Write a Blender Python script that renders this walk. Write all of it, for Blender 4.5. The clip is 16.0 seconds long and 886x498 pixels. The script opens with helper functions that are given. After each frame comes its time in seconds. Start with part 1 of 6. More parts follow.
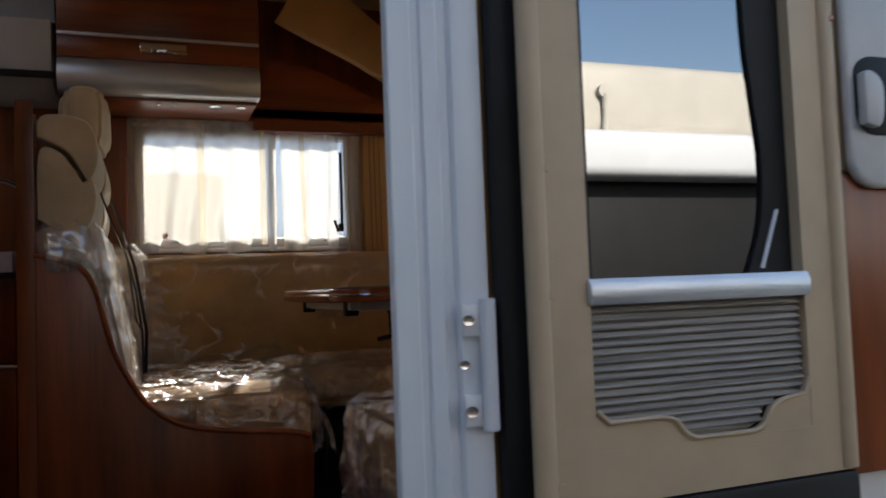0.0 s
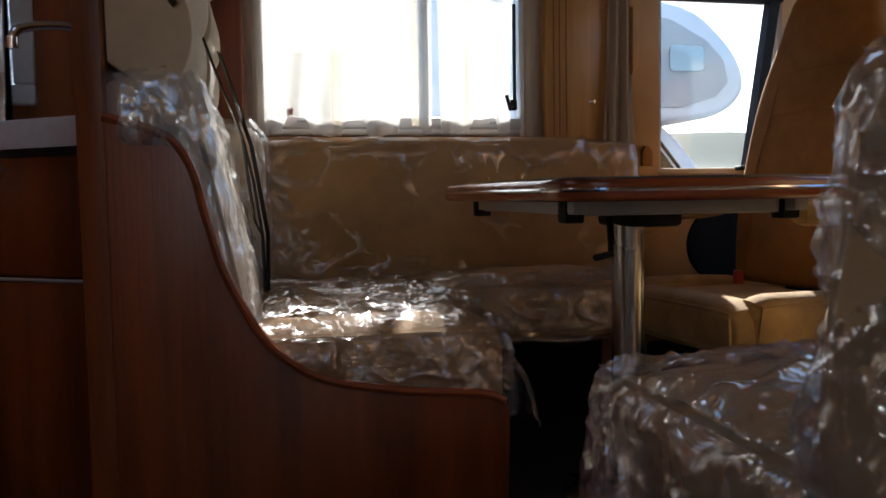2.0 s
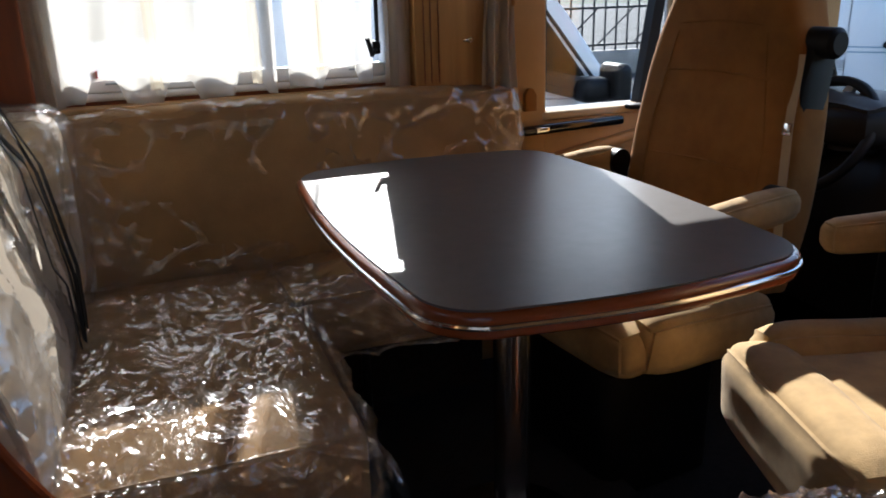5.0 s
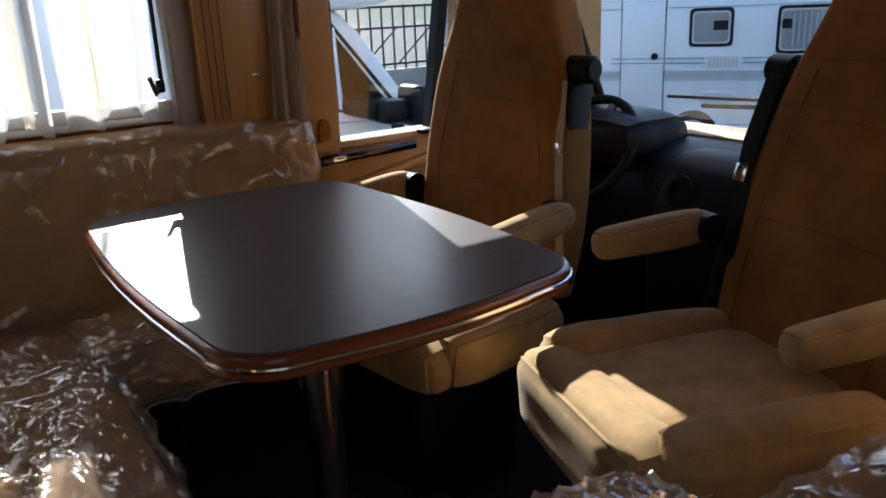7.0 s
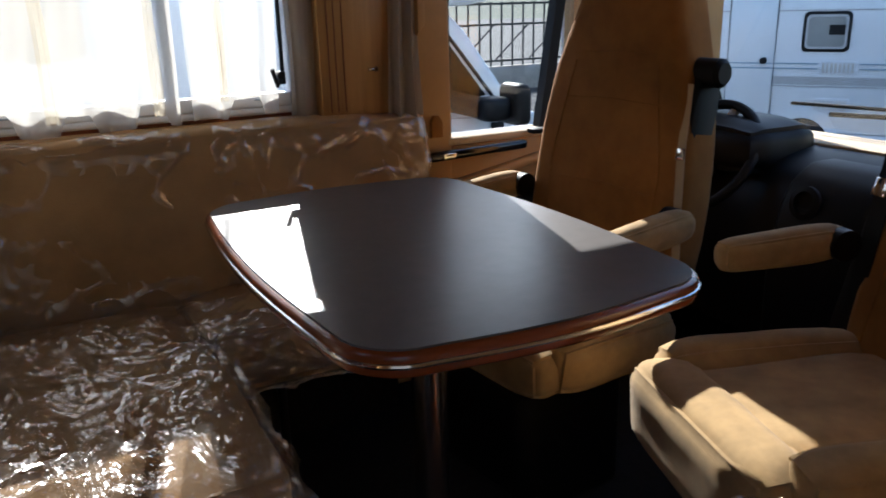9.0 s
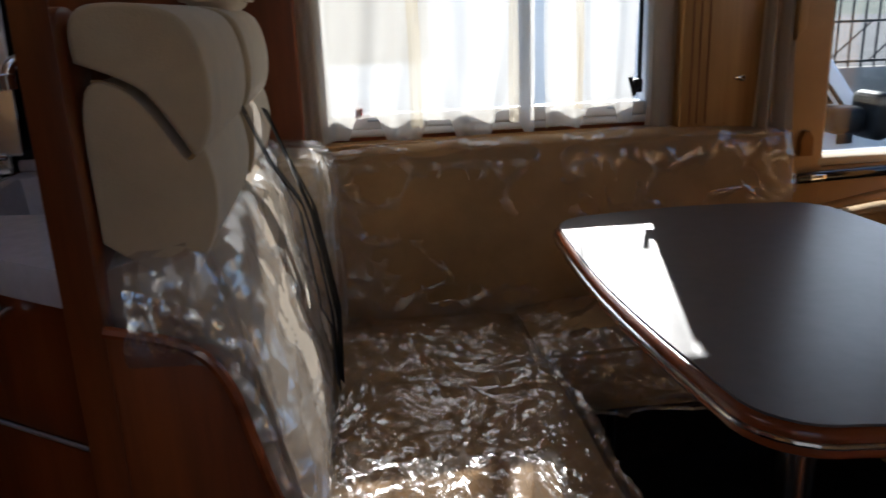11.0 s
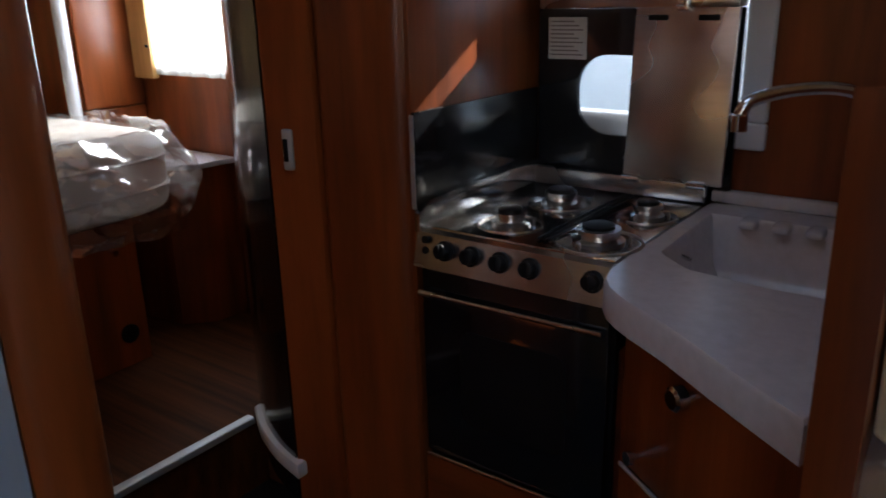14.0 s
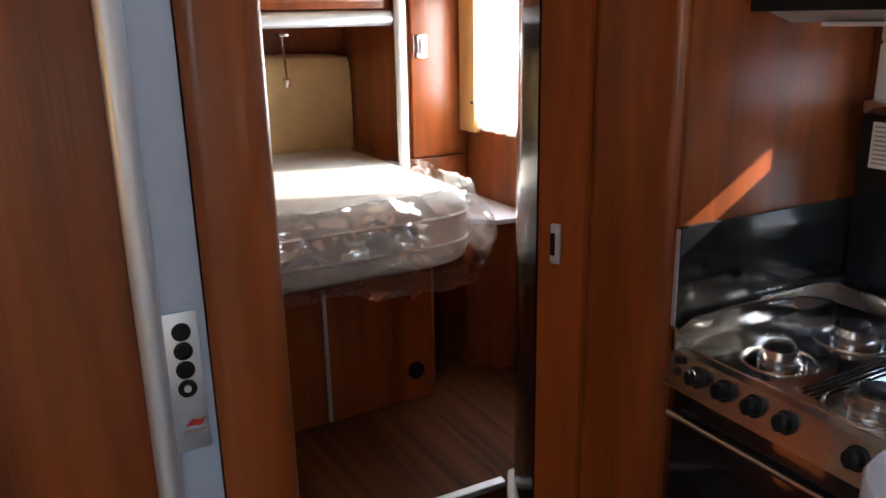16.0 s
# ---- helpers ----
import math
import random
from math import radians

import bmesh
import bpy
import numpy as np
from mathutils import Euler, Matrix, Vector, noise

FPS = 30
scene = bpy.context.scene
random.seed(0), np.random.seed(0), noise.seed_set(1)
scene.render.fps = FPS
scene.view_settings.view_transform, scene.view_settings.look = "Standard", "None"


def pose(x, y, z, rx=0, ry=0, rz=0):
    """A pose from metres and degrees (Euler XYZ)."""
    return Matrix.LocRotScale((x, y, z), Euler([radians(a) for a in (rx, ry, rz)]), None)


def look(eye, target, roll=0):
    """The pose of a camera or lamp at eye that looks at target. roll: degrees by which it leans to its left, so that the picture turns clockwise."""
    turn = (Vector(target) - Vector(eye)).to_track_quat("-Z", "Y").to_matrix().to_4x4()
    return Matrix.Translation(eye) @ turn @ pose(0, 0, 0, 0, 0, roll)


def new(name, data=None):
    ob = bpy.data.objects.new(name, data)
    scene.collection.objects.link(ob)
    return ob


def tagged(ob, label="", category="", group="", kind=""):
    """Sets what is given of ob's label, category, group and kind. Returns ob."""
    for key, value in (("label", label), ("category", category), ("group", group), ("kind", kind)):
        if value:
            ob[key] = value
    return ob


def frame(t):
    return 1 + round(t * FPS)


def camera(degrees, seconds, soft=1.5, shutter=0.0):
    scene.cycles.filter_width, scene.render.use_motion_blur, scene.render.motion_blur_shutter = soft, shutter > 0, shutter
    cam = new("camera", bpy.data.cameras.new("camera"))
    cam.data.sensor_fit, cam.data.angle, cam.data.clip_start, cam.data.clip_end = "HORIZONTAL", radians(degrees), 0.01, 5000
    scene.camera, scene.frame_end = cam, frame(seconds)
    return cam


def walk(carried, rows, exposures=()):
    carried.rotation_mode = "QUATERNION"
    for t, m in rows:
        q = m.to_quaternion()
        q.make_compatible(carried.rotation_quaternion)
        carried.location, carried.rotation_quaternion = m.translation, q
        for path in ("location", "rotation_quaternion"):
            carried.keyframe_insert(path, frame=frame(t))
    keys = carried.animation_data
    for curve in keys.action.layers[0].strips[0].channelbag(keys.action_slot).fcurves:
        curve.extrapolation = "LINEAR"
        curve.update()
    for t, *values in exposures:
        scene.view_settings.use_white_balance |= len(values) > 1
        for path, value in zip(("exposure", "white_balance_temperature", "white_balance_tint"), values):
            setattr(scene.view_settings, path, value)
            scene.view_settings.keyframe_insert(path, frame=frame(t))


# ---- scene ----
# ---- camera and walk: seconds, eye, target, roll ----
cam = camera(58.6, 16.0, soft=1.6, shutter=0.3)
PATH = [
    (0, (0.011, -1.211, 0.73), (0.713, 0.66, 0.825), -2.2),
    (0.5, (-0.043, -1.003, 0.714), (0.608, 0.888, 0.726), -1.3),
    (1, (-0.018, -0.754, 0.673), (0.532, 1.168, 0.649), -0.7),
    (1.5, (0.026, -0.543, 0.678), (0.451, 1.41, 0.62), -1.3),
    (2, (0.006, -0.365, 0.71), (0.435, 1.583, 0.576), -0.9),
    (2.5, (0.037, -0.222, 0.728), (0.5, 1.712, 0.513), -1.4),
    (3, (0.049, -0.069, 0.811), (0.534, 1.846, 0.498), 0.5),
    (3.2, (0.037, -0.009, 0.881), (0.523, 1.889, 0.481), 1.4),
    (5.3, (0.17, -0.014, 1.159), (0.913, 1.729, 0.519), -2.6),
    (5.5, (0.16, -0.016, 1.165), (0.975, 1.697, 0.53), -2.7),
    (6, (0.182, -0.051, 1.181), (1.094, 1.616, 0.558), -3.6),
    (6.5, (0.196, -0.06, 1.177), (1.2, 1.56, 0.57), -2.7),
    (7, (0.19, -0.069, 1.19), (1.267, 1.506, 0.59), -2.4),
    (7.5, (0.19, -0.08, 1.192), (1.307, 1.472, 0.607), -1.8),
    (8, (0.207, -0.067, 1.179), (1.292, 1.512, 0.605), -2.4),
    (8.2, (0.192, -0.066, 1.188), (1.252, 1.527, 0.607), -1.9),
    (10.5, (0.091, 0.126, 1.195), (0.511, 1.991, 0.608), -2.9),
    (11, (0.045, 0.139, 1.209), (0.267, 2.04, 0.627), -2.2),
    (11.5, (0.016, 0.19, 1.211), (-0.034, 2.11, 0.653), -2.2),
    (12, (-0.053, 0.268, 1.215), (-0.353, 2.17, 0.674), -2.2),
    (12.5, (-0.087, 0.333, 1.219), (-0.657, 2.175, 0.69), -1.8),
    (13, (-0.119, 0.37, 1.223), (-0.932, 2.12, 0.699), -1.0),
    (13.5, (-0.153, 0.385, 1.251), (-1.149, 2.022, 0.68), -1.0),
    (14, (-0.191, 0.387, 1.334), (-1.334, 1.907, 0.715), -1.5),
    (14.5, (-0.212, 0.4, 1.407), (-1.51, 1.794, 0.796), -1.1),
    (15, (-0.192, 0.44, 1.445), (-1.668, 1.659, 0.865), -0.7),
    (15.5, (-0.132, 0.502, 1.492), (-1.757, 1.518, 0.918), -1.0),
    (16, (-0.126, 0.547, 1.498), (-1.82, 1.448, 0.932), -1.1),
]
walk(cam, [(t, look(eye, target, roll)) for t, eye, target, roll in PATH],
     exposures=[(0.0, 1.15, 6500, 10), (0.6, 1.3, 6200, 10), (1.5, 1.35, 6000, 10), (3.0, 1.5, 5900, 10), (5.3, 1.35, 5800, 10), (8.2, 1.25, 5800, 10), (10.3, 1.15, 5800, 10), (11.5, 1.05, 5800, 10), (12.5, 1.15, 5900, 10), (13.5, 1.15, 6000, 10), (14.2, 2.1, 6100, 10), (15.0, 2.75, 6300, 10), (16.0, 2.85, 6500, 10)])

# ---- light ----
SUN = Vector((0.27, 0.96, 0.56)).normalized()      # towards the sun
world = bpy.data.worlds.new("sky")
scene.world = world
world.use_nodes = True
wt = world.node_tree
sky = wt.nodes.new("ShaderNodeTexSky")
sky.sky_type, sky.sun_disc = "NISHITA", False
sky.sun_elevation = math.asin(SUN.z)
sky.sun_rotation = math.atan2(SUN.x, SUN.y)
wt.links.new(sky.outputs[0], wt.nodes["Background"].inputs[0])
wt.nodes["Background"].inputs[1].default_value = 0.15
sun = new("sun", bpy.data.lights.new("sun", "SUN"))
sun.data.energy, sun.data.angle, sun.data.color = 5.0, radians(0.6), (1.0, 0.93, 0.82)
sun.matrix_world = look(SUN * 30, (0, 0, 0))


# ---- materials ----
def mat(name, color, rough=0.5, metal=0.0, vary=0.12, scale=(6, 6, 6), bump=0.0, bscale=60.0, color2=None,
        spec=0.5, detail=4.0, coat=0.0, sheen=0.0, isle=0.0, rvary=0.1, stretch_bump=None):
    m = bpy.data.materials.new(name)
    m.use_nodes = True
    nt = m.node_tree
    b = nt.nodes["Principled BSDF"]
    b.inputs["Roughness"].default_value, b.inputs["Metallic"].default_value = rough, metal
    b.inputs["Specular IOR Level"].default_value = spec
    b.inputs["Coat Weight"].default_value, b.inputs["Coat Roughness"].default_value = coat, 0.25
    b.inputs["Sheen Weight"].default_value = sheen
    co = nt.nodes.new("ShaderNodeTexCoord")
    mp = nt.nodes.new("ShaderNodeMapping")
    mp.inputs["Scale"].default_value = scale
    nt.links.new(co.outputs["Object"], mp.inputs["Vector"])
    n1 = nt.nodes.new("ShaderNodeTexNoise")
    n1.inputs["Scale"].default_value, n1.inputs["Detail"].default_value = 1.0, detail
    n1.inputs["Roughness"].default_value = 0.62
    nt.links.new(mp.outputs[0], n1.inputs["Vector"])
    rp = nt.nodes.new("ShaderNodeValToRGB")
    c2 = color2 or tuple(max(0.0, c * (1 - 2.2 * vary)) for c in color)
    c1 = tuple(min(1.0, c * (1 + vary)) for c in color)
    rp.color_ramp.elements[0].position, rp.color_ramp.elements[1].position = 0.32, 0.68
    rp.color_ramp.elements[0].color, rp.color_ramp.elements[1].color = (*c2, 1), (*c1, 1)
    nt.links.new(n1.outputs["Fac"], rp.inputs[0])
    nt.links.new(rp.outputs[0], b.inputs["Base Color"])
    n3 = nt.nodes.new("ShaderNodeTexNoise")
    n3.inputs["Scale"].default_value = 3.1
    nt.links.new(co.outputs["Object"], n3.inputs["Vector"])
    mr = nt.nodes.new("ShaderNodeMapRange")
    mr.inputs["To Min"].default_value, mr.inputs["To Max"].default_value = max(0.02, rough - rvary), min(1.0, rough + rvary)
    nt.links.new(n3.outputs["Fac"], mr.inputs["Value"])
    nt.links.new(mr.outputs[0], b.inputs["Roughness"])
    if bump:
        n2 = nt.nodes.new("ShaderNodeTexNoise")
        n2.inputs["Scale"].default_value, n2.inputs["Detail"].default_value = bscale, 3.0
        if stretch_bump:
            m2 = nt.nodes.new("ShaderNodeMapping")
            m2.inputs["Scale"].default_value = stretch_bump
            nt.links.new(co.outputs["Object"], m2.inputs["Vector"])
            nt.links.new(m2.outputs[0], n2.inputs["Vector"])
        else:
            nt.links.new(co.outputs["Object"], n2.inputs["Vector"])
        bp = nt.nodes.new("ShaderNodeBump")
        bp.inputs["Strength"].default_value, bp.inputs["Distance"].default_value = bump, 0.004
        nt.links.new(n2.outputs["Fac"], bp.inputs["Height"])
        nt.links.new(bp.outputs[0], b.inputs["Normal"])
    return m


WOOD = mat("cherry_wood_upright", (0.25, 0.058, 0.011), 0.32, vary=0.15, scale=(10, 10, 0.9), color2=(0.100, 0.022, 0.005), bump=0.12, bscale=1.0, stretch_bump=(160, 160, 5), detail=7, coat=0.04)
WOOD_H = mat("cherry_wood_level", (0.25, 0.058, 0.011), 0.32, vary=0.15, scale=(0.9, 10, 10), color2=(0.100, 0.022, 0.005), bump=0.12, bscale=1.0, stretch_bump=(5, 160, 160), detail=7, coat=0.04)
WOOD_EDGE = mat("red_wood_edging", (0.30, 0.075, 0.022), 0.22, vary=0.15, scale=(3, 3, 20), coat=0.5, detail=5)
MAPLE = mat("maple_panel", (0.52, 0.29, 0.10), 0.38, vary=0.12, scale=(26, 26, 1.4), color2=(0.40, 0.20, 0.06), detail=6, coat=0.15)
WALL_TAN = mat("tan_wall_lining", (0.52, 0.30, 0.11), 0.55, vary=0.07, scale=(4, 4, 4), bump=0.1, bscale=300)
CEIL = mat("cream_ceiling_lining", (0.62, 0.45, 0.25), 0.7, vary=0.05, bump=0.08, bscale=250)
FLOORWOOD = mat("plank_vinyl", (0.085, 0.026, 0.006), 0.6, vary=0.25, scale=(1.2, 30, 8), color2=(0.036, 0.010, 0.003), detail=8, bump=0.05, bscale=120, spec=0.12)
SUEDE = mat("beige_suede", (0.50, 0.33, 0.145), 0.85, vary=0.14, scale=(9, 9, 9), bump=0.3, bscale=420, spec=0.15, sheen=0.15, rvary=0.05)
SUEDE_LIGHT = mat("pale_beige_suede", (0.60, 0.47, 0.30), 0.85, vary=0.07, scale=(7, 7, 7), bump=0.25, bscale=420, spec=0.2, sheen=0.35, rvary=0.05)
SEATCLOTH = mat("tan_seat_cloth", (0.34, 0.155, 0.040), 0.85, vary=0.12, scale=(7, 7, 7), bump=0.3, bscale=500, spec=0.15, sheen=0.05, rvary=0.05)
UPHOLSTERY = mat("brown_beige_upholstery", (0.50, 0.31, 0.14), 0.8, vary=0.1, scale=(5, 5, 5), bump=0.2, bscale=300, spec=0.25)
LAMINATE = mat("grey_laminate", (0.115, 0.105, 0.10), 0.34, vary=0.05, scale=(30, 30, 30), bump=0.05, bscale=500, rvary=0.04, spec=0.5)
CHROME = mat("chrome", (0.75, 0.75, 0.77), 0.12, metal=1.0, vary=0.04, rvary=0.05)
STEEL = mat("brushed_steel", (0.58, 0.56, 0.54), 0.27, metal=1.0, vary=0.05, scale=(2, 60, 60), rvary=0.07, bump=0.03, bscale=1.0, stretch_bump=(8, 8, 400))
HOBSTEEL = mat("polished_hob_steel", (0.50, 0.49, 0.48), 0.13, metal=1.0, vary=0.05, scale=(2, 60, 60), rvary=0.05)
ALU = mat("matt_aluminium", (0.62, 0.65, 0.70), 0.42, metal=0.7, vary=0.04, rvary=0.06)
FRAMEWHITE = mat("pale_anodised_frame", (0.76, 0.80, 0.85), 0.38, vary=0.05, scale=(3, 3, 1), rvary=0.08)
GREYSTRIP = mat("blue_grey_strip", (0.33, 0.38, 0.46), 0.45, vary=0.05, rvary=0.05)
WHITE = mat("white_enamel", (0.72, 0.74, 0.78), 0.35, vary=0.04, scale=(3, 3, 3), rvary=0.06)
WHITEMOULD = mat("pale_moulded_worktop", (0.60, 0.58, 0.62), 0.22, vary=0.04, scale=(40, 40, 40), rvary=0.05)
BLACK = mat("black_plastic", (0.008, 0.008, 0.009), 0.5, vary=0.2, rvary=0.1, spec=0.22)
RUBBER = mat("black_rubber", (0.012, 0.012, 0.013), 0.65, spec=0.3, vary=0.2, bump=0.1, bscale=200)
BLACKGLOSS = mat("black_glass", (0.008, 0.009, 0.011), 0.08, vary=0.1, rvary=0.03, coat=0.5)
DOORBEIGE = mat("beige_door_moulding", (0.50, 0.38, 0.25), 0.5, vary=0.05, bump=0.06, bscale=220)
GREYPLASTIC = mat("pale_grey_plastic", (0.46, 0.46, 0.46), 0.42, vary=0.05)
PAPER = mat("printed_paper", (0.70, 0.66, 0.60), 0.8, vary=0.03)
INK = mat("grey_ink", (0.25, 0.2, 0.18), 0.8, vary=0.05)
RED = mat("red_enamel", (0.45, 0.03, 0.02), 0.4, vary=0.05)
FOAM = mat("white_mattress", (0.68, 0.66, 0.63), 0.9, vary=0.05, bump=0.3, bscale=90)
PADDED = mat("padded_headboard", (0.62, 0.42, 0.20), 0.75, vary=0.08, bump=0.2, bscale=200, sheen=0.2)
PLEAT = mat("grey_pleated_blind", (0.36, 0.33, 0.30), 0.8, vary=0.25, scale=(3, 40, 200), detail=6)
BODY = mat("white_vehicle_paint", (0.80, 0.82, 0.84), 0.25, vary=0.03, coat=0.4, scale=(1, 1, 1))
CREAMBODY = mat("cream_vehicle_paint", (0.62, 0.58, 0.50), 0.35, vary=0.04, coat=0.3)
GREYLINE = mat("grey_blue_stripe", (0.25, 0.36, 0.44), 0.4, vary=0.05)
WINDOWGREY = mat("grey_tinted_window", (0.30, 0.31, 0.30), 0.15, vary=0.1, scale=(2, 2, 2), rvary=0.03)
TARMAC = mat("asphalt", (0.06, 0.058, 0.055), 0.9, vary=0.25, scale=(2, 2, 2), bump=0.5, bscale=60)
HILL = mat("hill_scrub", (0.055, 0.065, 0.035), 0.95, vary=0.35, scale=(0.15, 0.15, 0.15), detail=8, color2=(0.05, 0.06, 0.035))
CONCRETE = mat("pale_concrete", (0.40, 0.37, 0.33), 0.9, vary=0.15, scale=(2, 2, 2), bump=0.3, bscale=40)
# dark, for the added wall that keeps daylight off the entrance
BLOCKER_DARK = mat("light_block_dark", (0.07, 0.065, 0.06), 0.9, vary=0.2, scale=(1, 1, 1), bump=0.3, bscale=30)
IRON = mat("black_iron", (0.02, 0.02, 0.022), 0.5, vary=0.1)
# near-black: cab mat, and shade painted on the living floor and seat bases
MAT_AND_SHADE = mat("dark_mat_and_shade", (0.018, 0.015, 0.014), 0.95, vary=0.25, scale=(60, 60, 60), bump=0.3, bscale=300)
LEAF = mat("olive_leaf", (0.07, 0.10, 0.035), 0.6, vary=0.3, scale=(3, 3, 3))
BARK = mat("grey_bark", (0.16, 0.13, 0.10), 0.9, vary=0.3, scale=(8, 8, 2), bump=0.5, bscale=30)


def glass_mat(name, tint=(0.95, 0.97, 0.98), gloss=0.06, rough=0.01, clear=0.94):
    """Thin pane: clear with a mirror share."""
    m = bpy.data.materials.new(name)
    m.use_nodes = True
    nt = m.node_tree
    nt.nodes.remove(nt.nodes["Principled BSDF"])
    tr, gl, mx = nt.nodes.new("ShaderNodeBsdfTransparent"), nt.nodes.new("ShaderNodeBsdfGlossy"), nt.nodes.new("ShaderNodeMixShader")
    tr.inputs[0].default_value = (*[c * clear for c in tint], 1)
    gl.inputs["Roughness"].default_value = rough
    mx.inputs[0].default_value = gloss
    nt.links.new(tr.outputs[0], mx.inputs[1])
    nt.links.new(gl.outputs[0], mx.inputs[2])
    nt.links.new(mx.outputs[0], nt.nodes["Material Output"].inputs[0])
    return m


GLASS = glass_mat("window_glass", gloss=0.05)
DARKGLASS = glass_mat("tinted_glass", tint=(0.05, 0.06, 0.07), gloss=0.40, clear=1.0)


def film_mat(name, share=0.16, rough=0.16, bscale=26.0, strength=1.0, milk=0.05, warp=1.6, pull=(1, 1, 1), slant=0.0, facet=0.0):
    """Wrinkled clear wrapping film."""
    m = bpy.data.materials.new(name)
    m.use_nodes = True
    nt = m.node_tree
    nt.nodes.remove(nt.nodes["Principled BSDF"])
    L = nt.links.new
    tr, gl, df = nt.nodes.new("ShaderNodeBsdfTransparent"), nt.nodes.new("ShaderNodeBsdfGlossy"), nt.nodes.new("ShaderNodeBsdfDiffuse")
    tr.inputs[0].default_value = (0.97, 0.97, 0.97, 1)
    gl.inputs["Roughness"].default_value = rough
    gl.inputs[0].default_value = (1, 0.98, 0.95, 1)
    df.inputs[0].default_value = (0.8, 0.79, 0.77, 1)
    co = nt.nodes.new("ShaderNodeTexCoord")
    mp = nt.nodes.new("ShaderNodeMapping")
    mp.inputs["Rotation"].default_value, mp.inputs["Scale"].default_value = (0, slant, 0), pull
    L(co.outputs["Object"], mp.inputs["Vector"])
    vo = nt.nodes.new("ShaderNodeTexVoronoi")
    vo.feature, vo.distance = "F1", "EUCLIDEAN"
    vo.inputs["Scale"].default_value = bscale * 0.55
    no = nt.nodes.new("ShaderNodeTexNoise")
    no.inputs["Scale"].default_value, no.inputs["Detail"].default_value, no.inputs["Distortion"].default_value = bscale * 0.5, 4.0, warp
    mi = nt.nodes.new("ShaderNodeMix")
    mi.data_type = "VECTOR"
    mi.inputs[0].default_value = 0.12
    L(mp.outputs[0], mi.inputs[4])
    L(no.outputs["Color"], mi.inputs[5])
    L(mi.outputs[1], vo.inputs["Vector"])
    L(mp.outputs[0], no.inputs["Vector"])
    ad = nt.nodes.new("ShaderNodeMath")
    ad.operation = "ADD"
    L(vo.outputs["Distance"], ad.inputs[0])
    L(no.outputs["Fac"], ad.inputs[1])
    bp = nt.nodes.new("ShaderNodeBump")
    bp.inputs["Strength"].default_value, bp.inputs["Distance"].default_value = strength, 0.012
    L(ad.outputs[0], bp.inputs["Height"])
    # each small cell of the crumpled sheet leans its own way
    ge = nt.nodes.new("ShaderNodeNewGeometry")
    last = ge.outputs["Normal"]
    for size, lean in ((bscale * 0.5, facet), (bscale * 1.3, facet * 0.6)):
        cell = nt.nodes.new("ShaderNodeTexVoronoi")
        cell.inputs["Scale"].default_value = size
        L(mi.outputs[1], cell.inputs["Vector"])
        wob = nt.nodes.new("ShaderNodeVectorMath")
        wob.operation = "MULTIPLY_ADD"
        wob.inputs[1].default_value, wob.inputs[2].default_value = (lean,) * 3, (-lean / 2,) * 3
        L(cell.outputs["Color"], wob.inputs[0])
        su = nt.nodes.new("ShaderNodeVectorMath")
        su.operation = "ADD"
        L(last, su.inputs[0])
        L(wob.outputs[0], su.inputs[1])
        last = su.outputs[0]
    no_ = nt.nodes.new("ShaderNodeVectorMath")
    no_.operation = "NORMALIZE"
    L(last, no_.inputs[0])
    L(no_.outputs[0], bp.inputs["Normal"])
    L(bp.outputs[0], gl.inputs["Normal"])
    m1, m2 = nt.nodes.new("ShaderNodeMixShader"), nt.nodes.new("ShaderNodeMixShader")
    m1.inputs[0].default_value, m2.inputs[0].default_value = milk, share
    L(tr.outputs[0], m1.inputs[1])
    L(df.outputs[0], m1.inputs[2])
    L(m1.outputs[0], m2.inputs[1])
    L(gl.outputs[0], m2.inputs[2])
    L(m2.outputs[0], nt.nodes["Material Output"].inputs[0])
    return m


CARGLASS = glass_mat("dark_vehicle_glass", tint=(0.03, 0.035, 0.04), gloss=0.02, clear=1.0)
FILM = film_mat("wrapping_film", 0.28, 0.13, 30.0, 0.6, 0.07, 1.6, (1.0, 0.45, 1.0), 0.0, 0.55)
FILM_TIGHT = film_mat("stretched_film", 0.16, 0.20, 9.0, 0.42, 0.03, 0.25, (0.45, 1.0, 1.7), 0.6)
FILM_BAG = film_mat("mattress_bag_film", 0.40, 0.12, 13.0, 0.9, 0.09, 0.3, (0.7, 0.7, 1.4), 0.5, 0.5)
FILM_MILKY = film_mat("milky_film", 0.24, 0.22, 12.0, 0.5, 0.22, 1.2, (1.0, 1.0, 0.35), 0.3, 0.35)
FILM_CLOUDY = film_mat("cloudy_film", 0.30, 0.14, 22.0, 0.6, 0.08, 1.6, (1.0, 1.0, 0.4), 0.5, 0.5)


